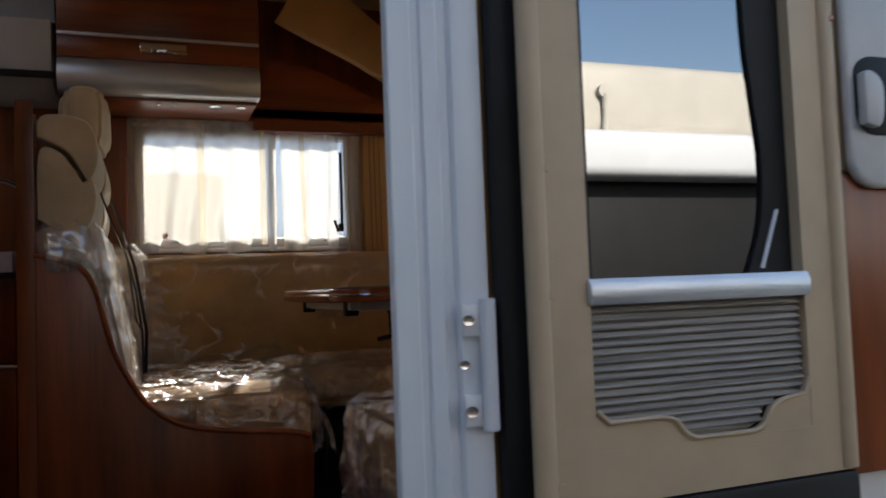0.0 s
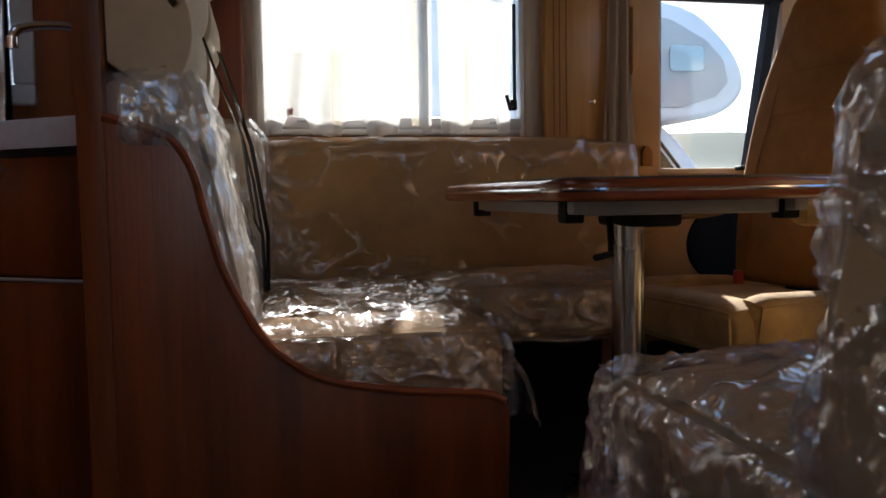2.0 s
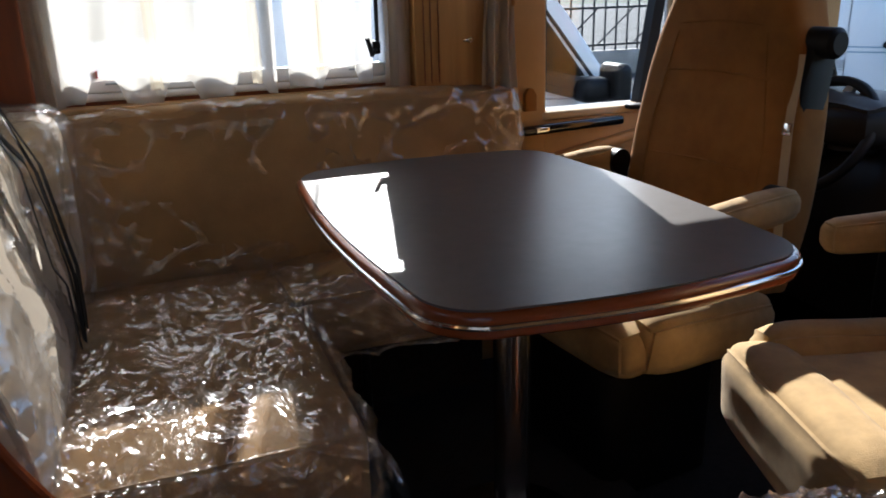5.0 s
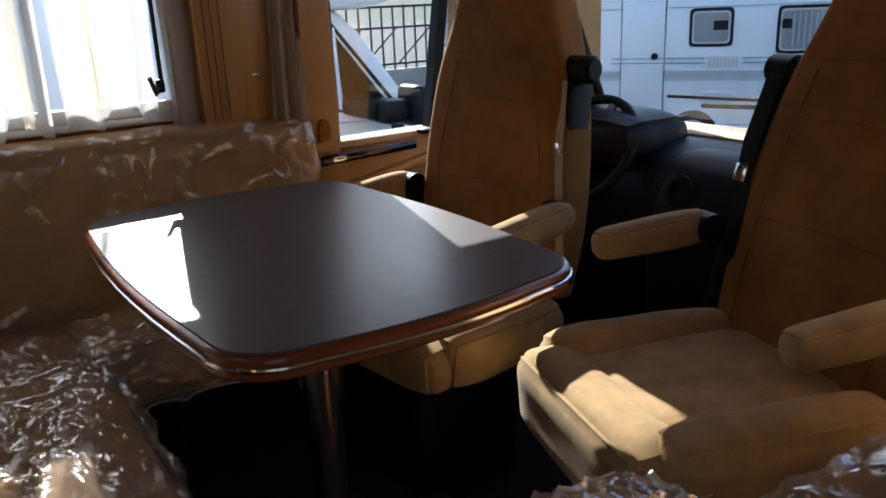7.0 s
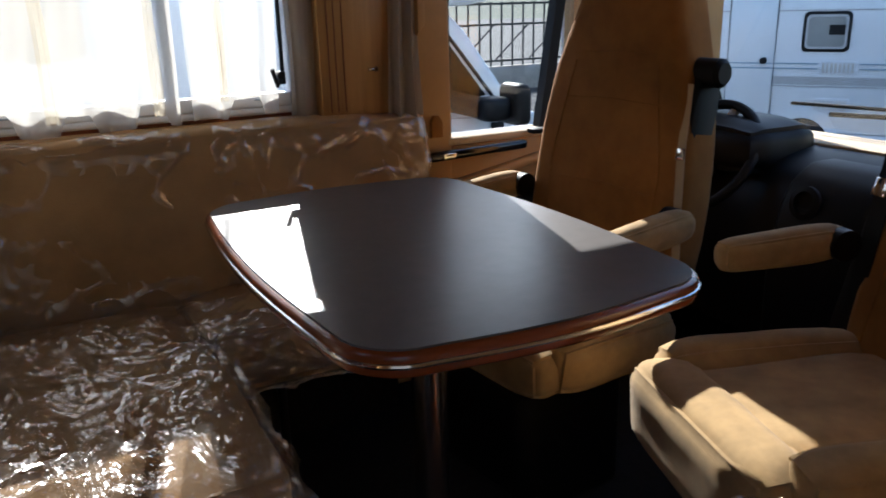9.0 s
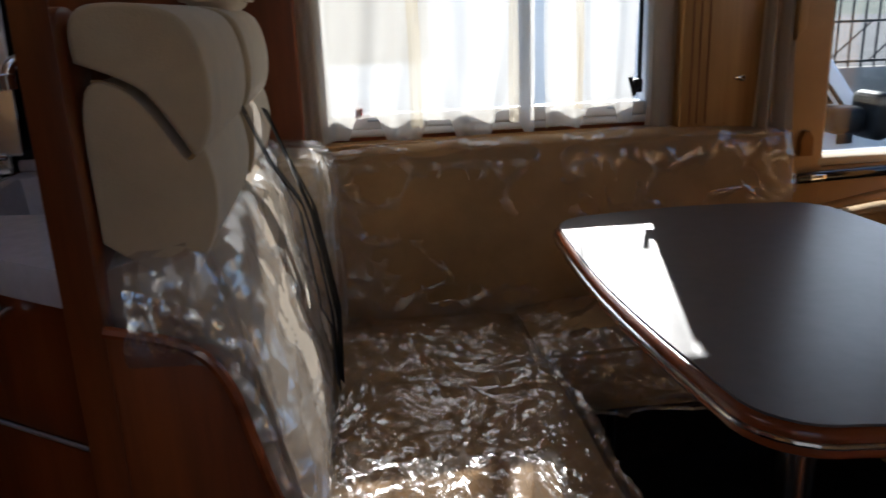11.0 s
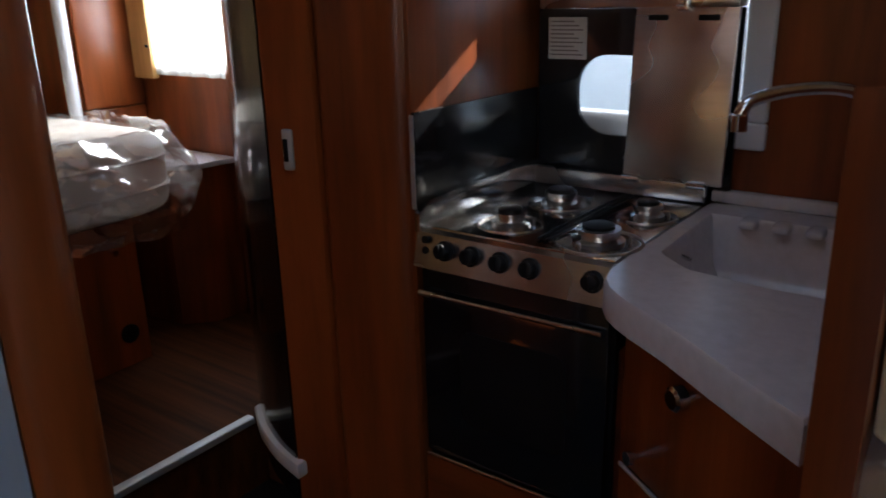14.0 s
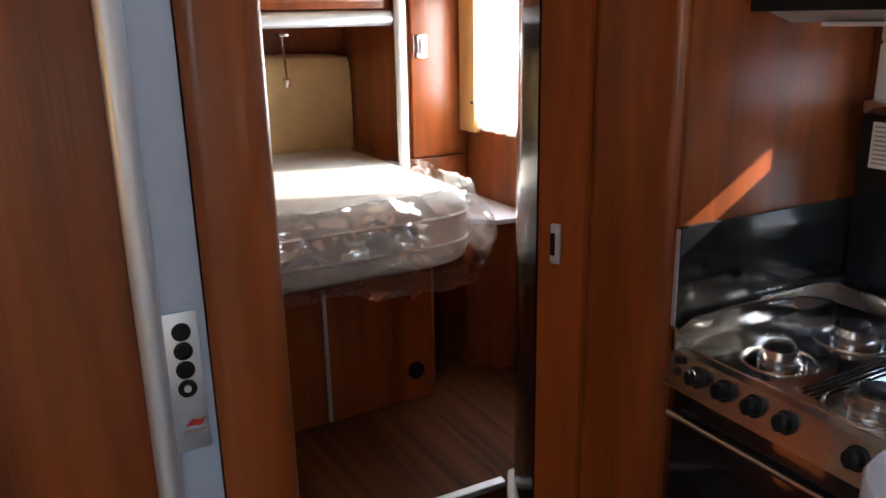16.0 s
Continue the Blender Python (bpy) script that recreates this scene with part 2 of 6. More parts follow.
def cloth_mat(name, color, clear, through_share):
    m = bpy.data.materials.new(name)
    m.use_nodes = True
    nt = m.node_tree
    nt.nodes.remove(nt.nodes["Principled BSDF"])
    df, tl, tr = nt.nodes.new("ShaderNodeBsdfDiffuse"), nt.nodes.new("ShaderNodeBsdfTranslucent"), nt.nodes.new("ShaderNodeBsdfTransparent")
    df.inputs[0].default_value = tl.inputs[0].default_value = (*color, 1)
    m1, m2 = nt.nodes.new("ShaderNodeMixShader"), nt.nodes.new("ShaderNodeMixShader")
    m1.inputs[0].default_value, m2.inputs[0].default_value = through_share, clear
    nt.links.new(df.outputs[0], m1.inputs[1])
    nt.links.new(tl.outputs[0], m1.inputs[2])
    nt.links.new(m1.outputs[0], m2.inputs[1])
    nt.links.new(tr.outputs[0], m2.inputs[2])
    nt.links.new(m2.outputs[0], nt.nodes["Material Output"].inputs[0])
    return m


SHEER = cloth_mat("sheer_curtain", (0.80, 0.77, 0.70), 0.42, 0.56)
SHEER_BAND = cloth_mat("sheer_curtain_band", (0.78, 0.70, 0.54), 0.42, 0.55)
DRAPE = cloth_mat("taupe_side_curtain", (0.62, 0.54, 0.44), 0.06, 0.40)


# ---- mesh helpers ----
ORG = {}


def thing(name, base, label, category, group="", kind="", turn=0.0):
    ob = new(name)
    ob.empty_display_size = 0.05
    ob.matrix_world = pose(*base, 0, 0, turn)
    ORG[ob.name] = Vector((0, 0, 0)) if turn else Vector(base)
    return tagged(ob, label, category, group, kind)


def part(name, bm, material, parent, label="", kind="", smooth=True):
    """Links a bmesh as one mesh under a thing or a part. World coordinates, or the thing's own where it is turned."""
    root = parent
    while root.parent:
        root = root.parent
    if ORG[root.name].length:
        bmesh.ops.translate(bm, verts=bm.verts, vec=-ORG[root.name])
    me = bpy.data.meshes.new(name)
    bm.to_mesh(me)
    bm.free()
    if smooth:
        me.shade_smooth()
        me.set_sharp_from_angle(angle=radians(38))
    me.materials.append(material)
    ob = new(name, me)
    ob.parent = parent
    return tagged(ob, label, kind=kind)


def solo(name, bm, material, label, category, kind="", group="", smooth=True):
    """A thing that is one mesh."""
    c = Vector((0, 0, 0))
    for v in bm.verts:
        c += v.co
    c /= len(bm.verts)
    c.z = min(v.co.z for v in bm.verts)
    bmesh.ops.translate(bm, verts=bm.verts, vec=-c)
    me = bpy.data.meshes.new(name)
    bm.to_mesh(me)
    bm.free()
    if smooth:
        me.shade_smooth()
        me.set_sharp_from_angle(angle=radians(38))
    me.materials.append(material)
    ob = new(name, me)
    ob.location = c
    ORG[ob.name] = c.copy()
    return tagged(ob, label, category, group, kind)


def box(x0, x1, y0, y1, z0, z1, bevel=0.0, seg=2):
    bm = bmesh.new()
    bmesh.ops.create_cube(bm, size=1.0, matrix=Matrix.LocRotScale(((x0 + x1) / 2, (y0 + y1) / 2, (z0 + z1) / 2), None, (abs(x1 - x0), abs(y1 - y0), abs(z1 - z0))))
    if bevel:
        bmesh.ops.bevel(bm, geom=bm.edges[:], offset=bevel, segments=seg, profile=0.5, affect="EDGES", clamp_overlap=True)
    return bm


def join(*bms):
    out = bms[0]
    for b in bms[1:]:
        tmp = bpy.data.meshes.new("t")
        b.to_mesh(tmp)
        b.free()
        out.from_mesh(tmp)
        bpy.data.meshes.remove(tmp)
    return out


def moved(bm, m):
    bmesh.ops.transform(bm, matrix=m, verts=bm.verts)
    return bm


def prism(outline, axis, a, b, bevel=0.0, seg=2):
    """A flat outline, drawn in the two other axes in order, given thickness from a to b along axis."""
    bm = bmesh.new()
    k = "xyz".index(axis)

    def at(p, d):
        q = list(p)
        q.insert(k, d)
        return q
    va = [bm.verts.new(at(p, a)) for p in outline]
    vb = [bm.verts.new(at(p, b)) for p in outline]
    bm.faces.new(va)
    bm.faces.new(vb[::-1])
    n = len(outline)
    for i in range(n):
        bm.faces.new((va[i], vb[i], vb[(i + 1) % n], va[(i + 1) % n]))
    bmesh.ops.recalc_face_normals(bm, faces=bm.faces)
    if bevel:
        rim = [e for e in bm.edges if abs(e.verts[0].co[k] - e.verts[1].co[k]) < 1e-7]
        bmesh.ops.bevel(bm, geom=rim, offset=bevel, segments=seg, profile=0.5, affect="EDGES", clamp_overlap=True)
    return bm


def rounded(x0, x1, y0, y1, r, n=6, bulge=0.0, m=8):
    """Corner-rounded rectangle outline; bulge bows its sides outward."""
    pts = []
    for cx, cy, a0 in ((x1 - r, y1 - r, 0), (x0 + r, y1 - r, 90), (x0 + r, y0 + r, 180), (x1 - r, y0 + r, 270)):
        for i in range(n + 1):
            a = radians(a0 + 90 * i / n)
            pts.append((cx + r * math.cos(a), cy + r * math.sin(a)))
        if bulge:
            pts.append(None)
    if not bulge:
        return pts
    out = []
    flat = [p for p in pts if p]
    size = n + 1
    for c in range(4):
        out += flat[c * size:(c + 1) * size]
        a, b = Vector(flat[(c + 1) * size - 1]), Vector(flat[((c + 1) % 4) * size])
        nrm = Vector(((b - a).y, -(b - a).x)).normalized()
        for i in range(1, m):
            f = i / m
            out.append(tuple(a.lerp(b, f) + nrm * bulge * math.sin(math.pi * f)))
    return out


def tube(points, r, sides=10, closed=False, caps=True):
    """A round bar along points; r may be a list."""
    bm = bmesh.new()
    pts = [Vector(p) for p in points]
    rings = []
    n = len(pts)
    up = Vector((0, 0, 1))
    for i, p in enumerate(pts):
        a = pts[(i - 1) % n] if closed or i else p
        b = pts[(i + 1) % n] if closed or i < n - 1 else p
        d = (b - a).normalized()
        u = up.cross(d)
        if u.length < 0.05:
            u = Vector((1, 0, 0)).cross(d)
        u.normalize()
        v = d.cross(u)
        rad = r[i] if isinstance(r, (list, tuple)) else r
        rings.append([bm.verts.new(p + (u * math.cos(2 * math.pi * k / sides) + v * math.sin(2 * math.pi * k / sides)) * rad) for k in range(sides)])
    for i in range(n if closed else n - 1):
        A, B = rings[i], rings[(i + 1) % n]
        for k in range(sides):
            bm.faces.new((A[k], A[(k + 1) % sides], B[(k + 1) % sides], B[k]))
    if caps and not closed:
        bm.faces.new(rings[0][::-1])
        bm.faces.new(rings[-1])
    bmesh.ops.recalc_face_normals(bm, faces=bm.faces)
    return bm


def ribbon(points, w, thick, normal):
    """A flat strap along points, w wide across normal."""
    bm = bmesh.new()
    pts = [Vector(p) for p in points]
    rows = []
    for i, p in enumerate(pts):
        d = (pts[min(i + 1, len(pts) - 1)] - pts[max(i - 1, 0)]).normalized()
        nn = Vector(normal)
        s = d.cross(nn).normalized() * w / 2
        nn = s.cross(d).normalized() * thick / 2
        rows.append([bm.verts.new(p + s + nn), bm.verts.new(p - s + nn), bm.verts.new(p - s - nn), bm.verts.new(p + s - nn)])
    for A, B in zip(rows, rows[1:]):
        for k in range(4):
            bm.faces.new((A[k], A[(k + 1) % 4], B[(k + 1) % 4], B[k]))
    bm.faces.new(rows[0][::-1])
    bm.faces.new(rows[-1])
    bmesh.ops.recalc_face_normals(bm, faces=bm.faces)
    return bm


def lathe(profile, at, axis=(0, 0, 1), sides=24):
    """Radius and height pairs turned round an axis."""
    bm = bmesh.new()
    rings = [[bm.verts.new((r * math.cos(2 * math.pi * k / sides), r * math.sin(2 * math.pi * k / sides), h)) for k in range(sides)] for r, h in profile]
    for A, B in zip(rings, rings[1:]):
        for k in range(sides):
            bm.faces.new((A[k], A[(k + 1) % sides], B[(k + 1) % sides], B[k]))
    bm.faces.new(rings[0][::-1])
    bm.faces.new(rings[-1])
    bmesh.ops.recalc_face_normals(bm, faces=bm.faces)
    q = Vector((0, 0, 1)).rotation_difference(Vector(axis)).to_matrix().to_4x4()
    return moved(bm, Matrix.Translation(at) @ q)


def smoothed(f):
    return f * f * (3 - 2 * f)


def cushion(x0, x1, y0, y1, z0, z1, n=14, puff=0.02, seed=0.0, power=5.0, rough=0.004, crease=0.0, freq=7.0):
    """A padded block: superellipsoid box with a soft swell and small unevenness."""
    bm = bmesh.new()
    bmesh.ops.create_cube(bm, size=2.0)
    bmesh.ops.subdivide_edges(bm, edges=bm.edges[:], cuts=n, use_grid_fill=True)
    c = Vector(((x0 + x1) / 2, (y0 + y1) / 2, (z0 + z1) / 2))
    h = Vector((abs(x1 - x0) / 2, abs(y1 - y0) / 2, abs(z1 - z0) / 2))
    hm = min(h)
    rr = min(0.9 * hm, 0.05) if power > 4 else 0.95 * hm
    for v in bm.verts:
        p = Vector([v.co[i] * h[i] for i in range(3)])
        inner = Vector([max(-(h[i] - rr), min(h[i] - rr, p[i])) for i in range(3)])
        d = p - inner
        if d.length > 1e-9:
            p = inner + d.normalized() * rr
        swell = puff * math.prod(1 - min(1, abs(v.co[i])) ** 4 if abs(v.co[i]) < 0.999 else 1.0 for i in range(3))
        nrm = d.normalized() if d.length > 1e-9 else Vector((0, 0, 0))
        q = c + p
        w = noise.noise(q * freq + Vector((seed, seed * 2, 0))) * rough
        if crease:
            warp = q + noise.noise_vector(q * 5.0) * 0.05
            for k, (fr, am) in enumerate(((9.0, 1.0), (19.0, 0.55), (37.0, 0.25))):
                ang = seed + k * 1.9
                r3 = Vector((warp.x * math.cos(ang) - warp.y * math.sin(ang), (warp.x * math.sin(ang) + warp.y * math.cos(ang)) * 0.45, warp.z * 0.8))
                ridge = 1 - min(1.0, abs(noise.noise(r3 * fr + Vector((seed, 9, 3 * k)))) * 2.2)
                w += ridge ** 3 * am * crease
        v.co = q + nrm * (swell + w)
    bmesh.ops.recalc_face_normals(bm, faces=bm.faces)
    return bm


def wall_with_holes(plane, a, b, u0, u1, z0, z1, holes):
    """A wall of thickness a to b along plane ('x' or 'y'), pierced by (u0, u1, z0, z1) holes."""
    us = sorted({u0, u1, *[h[0] for h in holes], *[h[1] for h in holes]})
    zs = sorted({z0, z1, *[h[2] for h in holes], *[h[3] for h in holes]})
    bm = bmesh.new()

    def solid(i, k):
        if i < 0 or k < 0 or i >= len(us) - 1 or k >= len(zs) - 1:
            return False
        cu, cz = (us[i] + us[i + 1]) / 2, (zs[k] + zs[k + 1]) / 2
        return not any(h[0] < cu < h[1] and h[2] < cz < h[3] for h in holes)

    def P(u, d, z):
        return bm.verts.new((d, u, z) if plane == "x" else (u, d, z))

    def quad(*c):
        bm.faces.new([P(*q) for q in c])
    for i in range(len(us) - 1):
        for k in range(len(zs) - 1):
            if not solid(i, k):
                continue
            A, B, C, D = us[i], us[i + 1], zs[k], zs[k + 1]
            quad((A, a, C), (B, a, C), (B, a, D), (A, a, D))
            quad((A, b, C), (A, b, D), (B, b, D), (B, b, C))
            if not solid(i - 1, k):
                quad((A, a, C), (A, a, D), (A, b, D), (A, b, C))
            if not solid(i + 1, k):
                quad((B, a, C), (B, b, C), (B, b, D), (B, a, D))
            if not solid(i, k - 1):
                quad((A, a, C), (A, b, C), (B, b, C), (B, a, C))
            if not solid(i, k + 1):
                quad((A, a, D), (B, a, D), (B, b, D), (A, b, D))
    bmesh.ops.remove_doubles(bm, verts=bm.verts, dist=1e-5)
    bmesh.ops.recalc_face_normals(bm, faces=bm.faces)
    return bm


# ---- setting ----
def setting(name, bm, material, label, smooth=False):
    return solo(name, bm, material, label, name.split("_")[0], kind="structure", smooth=smooth)


def opening_lamp(name, at, towards, w, h, watts, color=(0.9, 0.95, 1.0)):
    """The sky's light in a window's opening."""
    la = new(name, bpy.data.lights.new(name, "AREA"))
    la.data.shape, la.data.size, la.data.size_y, la.data.energy, la.data.color = "RECTANGLE", w, h, watts, color
    la.matrix_world = look(at, towards)


opening_lamp("sky_light_roof", (-0.75, 1.05, 2.10), (-0.75, 1.05, 0.0), 0.44, 0.44, 0.25)
opening_lamp("sky_light_bedroom", (-2.55, 2.22, 1.34), (-2.55, 0.0, 0.9), 0.6, 0.45, 5.0)

setting("ground", box(-120, 160, -80, 200, -1.05, -0.85), TARMAC, "dark asphalt yard under and around the motorhome")
# added out of view: holds back sky light from the open door
setting("wall_yard", box(-9.0, 0.75, -2.75, -2.55, -0.85, 3.0), BLOCKER_DARK, "unseen dark wall added to cut the daylight entering the door")
# the deep shade under the table is painted into this floor colour
setting("floor", box(-1.80, 1.15, -0.04, 2.15, -0.05, 0.0), MAT_AND_SHADE, "living area floor with the shade under the table put into its near-black colour")
setting("floor_bedroom", box(-4.75, -1.80, -0.04, 2.15, -0.05, 0.22), FLOORWOOD, "raised brown plank vinyl floor of the bedroom")
setting("trim_threshold", box(-1.815, -1.785, 0.80, 1.62, 0.205, 0.226, 0.004), ALU, "aluminium edge strip along the raised bedroom floor")
setting("floor_cab", box(1.15, 2.6, -0.04, 2.15, -0.12, -0.06), MAT_AND_SHADE, "black rubber mat on the cab floor")
hatch = wall_with_holes("y", 1.98, 2.03, -4.75, 1.6, -2.19, 0.14, [(-0.98, -0.52, -1.28, -0.82)])
hatch = moved(hatch, Matrix(((1, 0, 0, 0), (0, 0, -1, 0), (0, 1, 0, 0), (0, 0, 0, 1))))
setting("ceiling", hatch, CEIL, "cream padded ceiling of the motorhome")
WIN = (-0.01, 0.845, 0.905, 1.405)
KWIN = (-1.13, -0.69, 1.04, 1.44)
BWIN = (-2.86, -2.22, 1.08, 1.62)
setting("wall_left", wall_with_holes("y", 2.15, 2.19, -4.75, 1.10, 0.0, 1.98, [WIN, KWIN, BWIN]), WOOD, "cherry wood lined side wall with three windows")
setting("wall_right", wall_with_holes("y", -0.14, -0.04, -4.75, 2.3, -0.3, 1.98, [(-0.30, 0.385, -0.29, 1.88)]), WALL_TAN, "tan side wall pierced by the entrance door")
setting("wall_rear", wall_with_holes("x", -4.80, -4.75, 0.0, 2.15, 0.0, 1.98, []), WOOD, "cherry wood lined rear wall behind the bed")
setting("wall_cab_left", wall_with_holes("y", 2.12, 2.17, 1.10, 2.45, -0.1, 1.98, [(1.312, 1.78, 0.790, 1.37)]), WALL_TAN, "tan lining of the driver's door with its side window")
setting("wall_outer_skin", wall_with_holes("y", 2.206, 2.218, -4.80, 1.10, -0.40, 2.05, [WIN, KWIN, BWIN]), BODY, "white painted outer side of the motorhome body")
setting("wall_cab_skin", wall_with_holes("y", 2.174, 2.186, 1.102, 2.45, -0.40, 1.98, [(1.312, 1.78, 0.790, 1.37)]), BODY, "white painted outer side of the cab")
setting("ceiling_cab", prism([(0.02, 1.98), (0.02, 1.9), (0.02, 1.72), (2.12, 1.72), (2.12, 1.98)], "x", 1.56, 1.95), WALL_TAN, "tan cab roof lining above the windscreen")
setting("step_entrance", box(-0.28, 0.30, -0.46, -0.16, -0.36, -0.30, 0.01), RUBBER, "black folding step under the entrance door")


# ---- windows ----
def pane_window(name, x0, x1, z0, z1, label, f=0.035, grow=0.0):
    w = thing(name, ((x0 + x1) / 2, 2.17, z0), label, "window", kind="structure")
    for a, b, c, d in ((x0 - grow, x1 + grow, z0 - grow, z0 + f), (x0 - grow, x1 + grow, z1 - f, z1 + grow),
                       (x0 - grow, x0 + f, z0 + f, z1 - f), (x1 - f, x1 + grow, z0 + f, z1 - f)):
        part("window_frame", box(a, b, 2.136, 2.20, c, d, 0.008, 3), WHITE, w)
    p = part("pane", box(x0 + f, x1 - f, 2.180, 2.186, z0 + f, z1 - f), GLASS, w)
    p.visible_shadow = False
    return w


w1 = pane_window("window_1", *WIN, "white-framed side window over the sofa with sheer curtains", f=0.022)
part("sash", box(0.50, 0.53, 2.168, 2.178, 0.955, 1.40, 0.003), GREYSTRIP, w1)
part("lower_frame", box(0.012, 0.823, 2.134, 2.176, 0.925, 0.962, 0.006, 3), WHITE, w1)
for mx in (0.10, 0.22, 0.38, 0.60, 0.72):
    part("clip", box(mx, mx + 0.035, 2.130, 2.1345, 0.945, 0.950, 0.001), GREYSTRIP, w1)
part("catch", join(box(0.785, 0.808, 2.115, 2.137, 0.985, 1.02, 0.004), tube([(0.797, 2.125, 1.0), (0.775, 2.09, 0.985), (0.760, 2.08, 1.03)], 0.006, 8)), BLACK, w1)
part("stay", tube([(0.803, 2.13, 1.0), (0.808, 2.145, 1.33)], 0.006, 8), BLACK, w1)
pane_window("window_2", *KWIN, "white-framed kitchen window above the hob and sink", f=0.01, grow=0.05)
pane_window("window_3", *BWIN, "white-framed bedroom window with a pale curtain")

cabwin = thing("window_4", (1.53, 2.14, 0.79), "clear side window of the driver's door with dark gasket", "window", kind="structure")
pw = part("pane", box(1.315, 1.777, 2.14, 2.146, 0.793, 1.367), GLASS, cabwin)
pw.visible_shadow = False
part("gasket", join(box(1.306, 1.314, 2.11, 2.15, 0.79, 1.375), box(1.306, 1.78, 2.11, 2.15, 1.366, 1.376)), RUBBER, cabwin)
part("gasket_post", moved(box(-0.018, 0.018, -0.02, 0.02, -0.31, 0.31), pose(1.705, 2.13, 1.08, 0, 8.5, 0)), RUBBER, cabwin)
part("sill", box(1.29, 1.80, 2.085, 2.15, 0.768, 0.792, 0.008), SUEDE_LIGHT, cabwin)

wsc = thing("windscreen", (2.3, 1.07, 0.78), "raked windscreen of the cab with black pillars", "windscreen", kind="structure")
ws = part("pane", moved(box(-0.004, 0.004, -0.97, 0.97, -0.47, 0.47), pose(2.135, 1.07, 1.20, 0, -29, 0)), GLASS, wsc)
ws.visible_shadow = False
part("pillar", tube([(2.36, 2.06, 0.78), (2.20, 2.04, 1.08), (2.04, 2.02, 1.36), (1.90, 2.0, 1.62)], [0.03, 0.032, 0.034, 0.04], 12), WALL_TAN, wsc)
part("pillar_gasket", tube([(2.375, 2.02, 0.78), (2.215, 2.0, 1.08), (2.055, 1.98, 1.36), (1.915, 1.96, 1.62)], 0.016, 8), RUBBER, wsc)
part("pillar", tube([(2.36, 0.08, 0.78), (2.20, 0.10, 1.08), (2.04, 0.12, 1.36), (1.90, 0.14, 1.62)], [0.03, 0.032, 0.034, 0.04], 12), BLACK, wsc)

# wall trims beside the window
setting("trim_window_post", box(-0.19, -0.055, 2.085, 2.15, 0.86, 1.44, 0.006), WOOD, "upright cherry wood post beside the window")
setting("trim_sill", box(-0.055, 0.893, 2.085, 2.148, 0.868, 0.896, 0.006), MAPLE, "narrow maple sill under the side window")
mp = thing("maple_panel", (0.985, 2.1, 0.885), "narrow grooved maple panel beside the window with a small catch", "panel")
part("panel", box(0.899, 1.104, 2.092, 2.15, 0.885, 1.44, 0.004), MAPLE, mp)
for gx in (0.925, 0.945, 0.968):
    part("groove", tube([(gx, 2.0915, 0.90), (gx, 2.0915, 1.43)], 0.0016, 6), WOOD, mp)
part("catch", join(lathe([(0.008, 0), (0.008, 0.006), (0.005, 0.009)], (1.062, 2.092, 1.012), (0, -1, 0), 14), box(1.040, 1.056, 2.086, 2.0925, 1.008, 1.016, 0.002)), CHROME, mp)
setting("trim_pelmet", box(-0.19, 1.12, 2.06, 2.15, 1.44, 1.50, 0.01), WOOD_H, "dark wood pelmet above the side window")


def pleated(x0, x1, y, z0, z1, waves, depth, n=90, m=24, hem=None, seed=0.0, taper=0.0):
    """A hanging cloth with folds; hem shapes its lower edge."""
    bm = bmesh.new()
    rows = []
    for k in range(m + 1):
        g = k / m
        row = []
        for i in range(n + 1):
            f = i / n
            low = z0 + (hem(f) if hem else 0.0)
            z = z1 + (low - z1) * g
            ph = 2 * math.pi * waves * (f + 0.09 * noise.noise(Vector((f * 3, g * 1.6, seed))))
            a = depth * (0.55 + 0.45 * g) * (1 + 0.5 * noise.noise(Vector((f * 6, seed, 1))))
            x = x0 + (x1 - x0) * f + taper * g * (0.5 - f) + 0.012 * g * noise.noise(Vector((f * 4, g * 2, seed + 7)))
            row.append(bm.verts.new((x, y + a * math.sin(ph), z)))
        rows.append(row)
    for A, B in zip(rows, rows[1:]):
        for i in range(n):
            bm.faces.new((A[i], A[i + 1], B[i + 1], B[i]))
    return bm


def scallop(f, n=2.6, ph=0.0):
    """Lifted arches between hanging lobes of a hem."""
    return 0.052 * min(1.0, max(0.0, 1.6 * math.sin(2 * math.pi * (n * f + ph)))) - 0.018 + 0.006 * math.sin(9 * f)


cur = thing("sheer_curtain", (0.25, 2.12, 0.94), "thin ivory sheer curtain gathered in soft folds", "curtain", group="sheer curtains")
part("cloth", pleated(-0.02, 0.525, 2.103, 0.918, 1.445, 4.6, 0.016, n=150, hem=lambda f: scallop(f, 3.0, 0.62), seed=1.0, taper=0.02), SHEER, cur)
for bx, bw, sd in ((0.205, 0.030, 3.0), (0.452, 0.024, 6.0)):
    part("band", pleated(bx, bx + bw, 2.082, 0.930, 1.445, 0.6, 0.007, n=8, seed=sd), SHEER_BAND, cur)
cur2 = thing("sheer_curtain", (0.67, 2.12, 0.94), "thin ivory sheer curtain gathered in soft folds", "curtain", group="sheer curtains")
part("cloth", pleated(0.540, 0.792, 2.103, 0.925, 1.445, 2.3, 0.016, n=80, hem=lambda f: scallop(f, 1.12, -0.42), seed=5.0, taper=0.02), SHEER, cur2)
for bx, bw, sd in ((0.618, 0.022, 8.0),):
    part("band", pleated(bx, bx + bw, 2.082, 0.955, 1.445, 0.5, 0.007, n=8, seed=sd), SHEER_BAND, cur2)
val = thing("curtain_valance", (0.4, 2.1, 1.40), "narrow gathered valance strip over the sheer curtains", "valance")
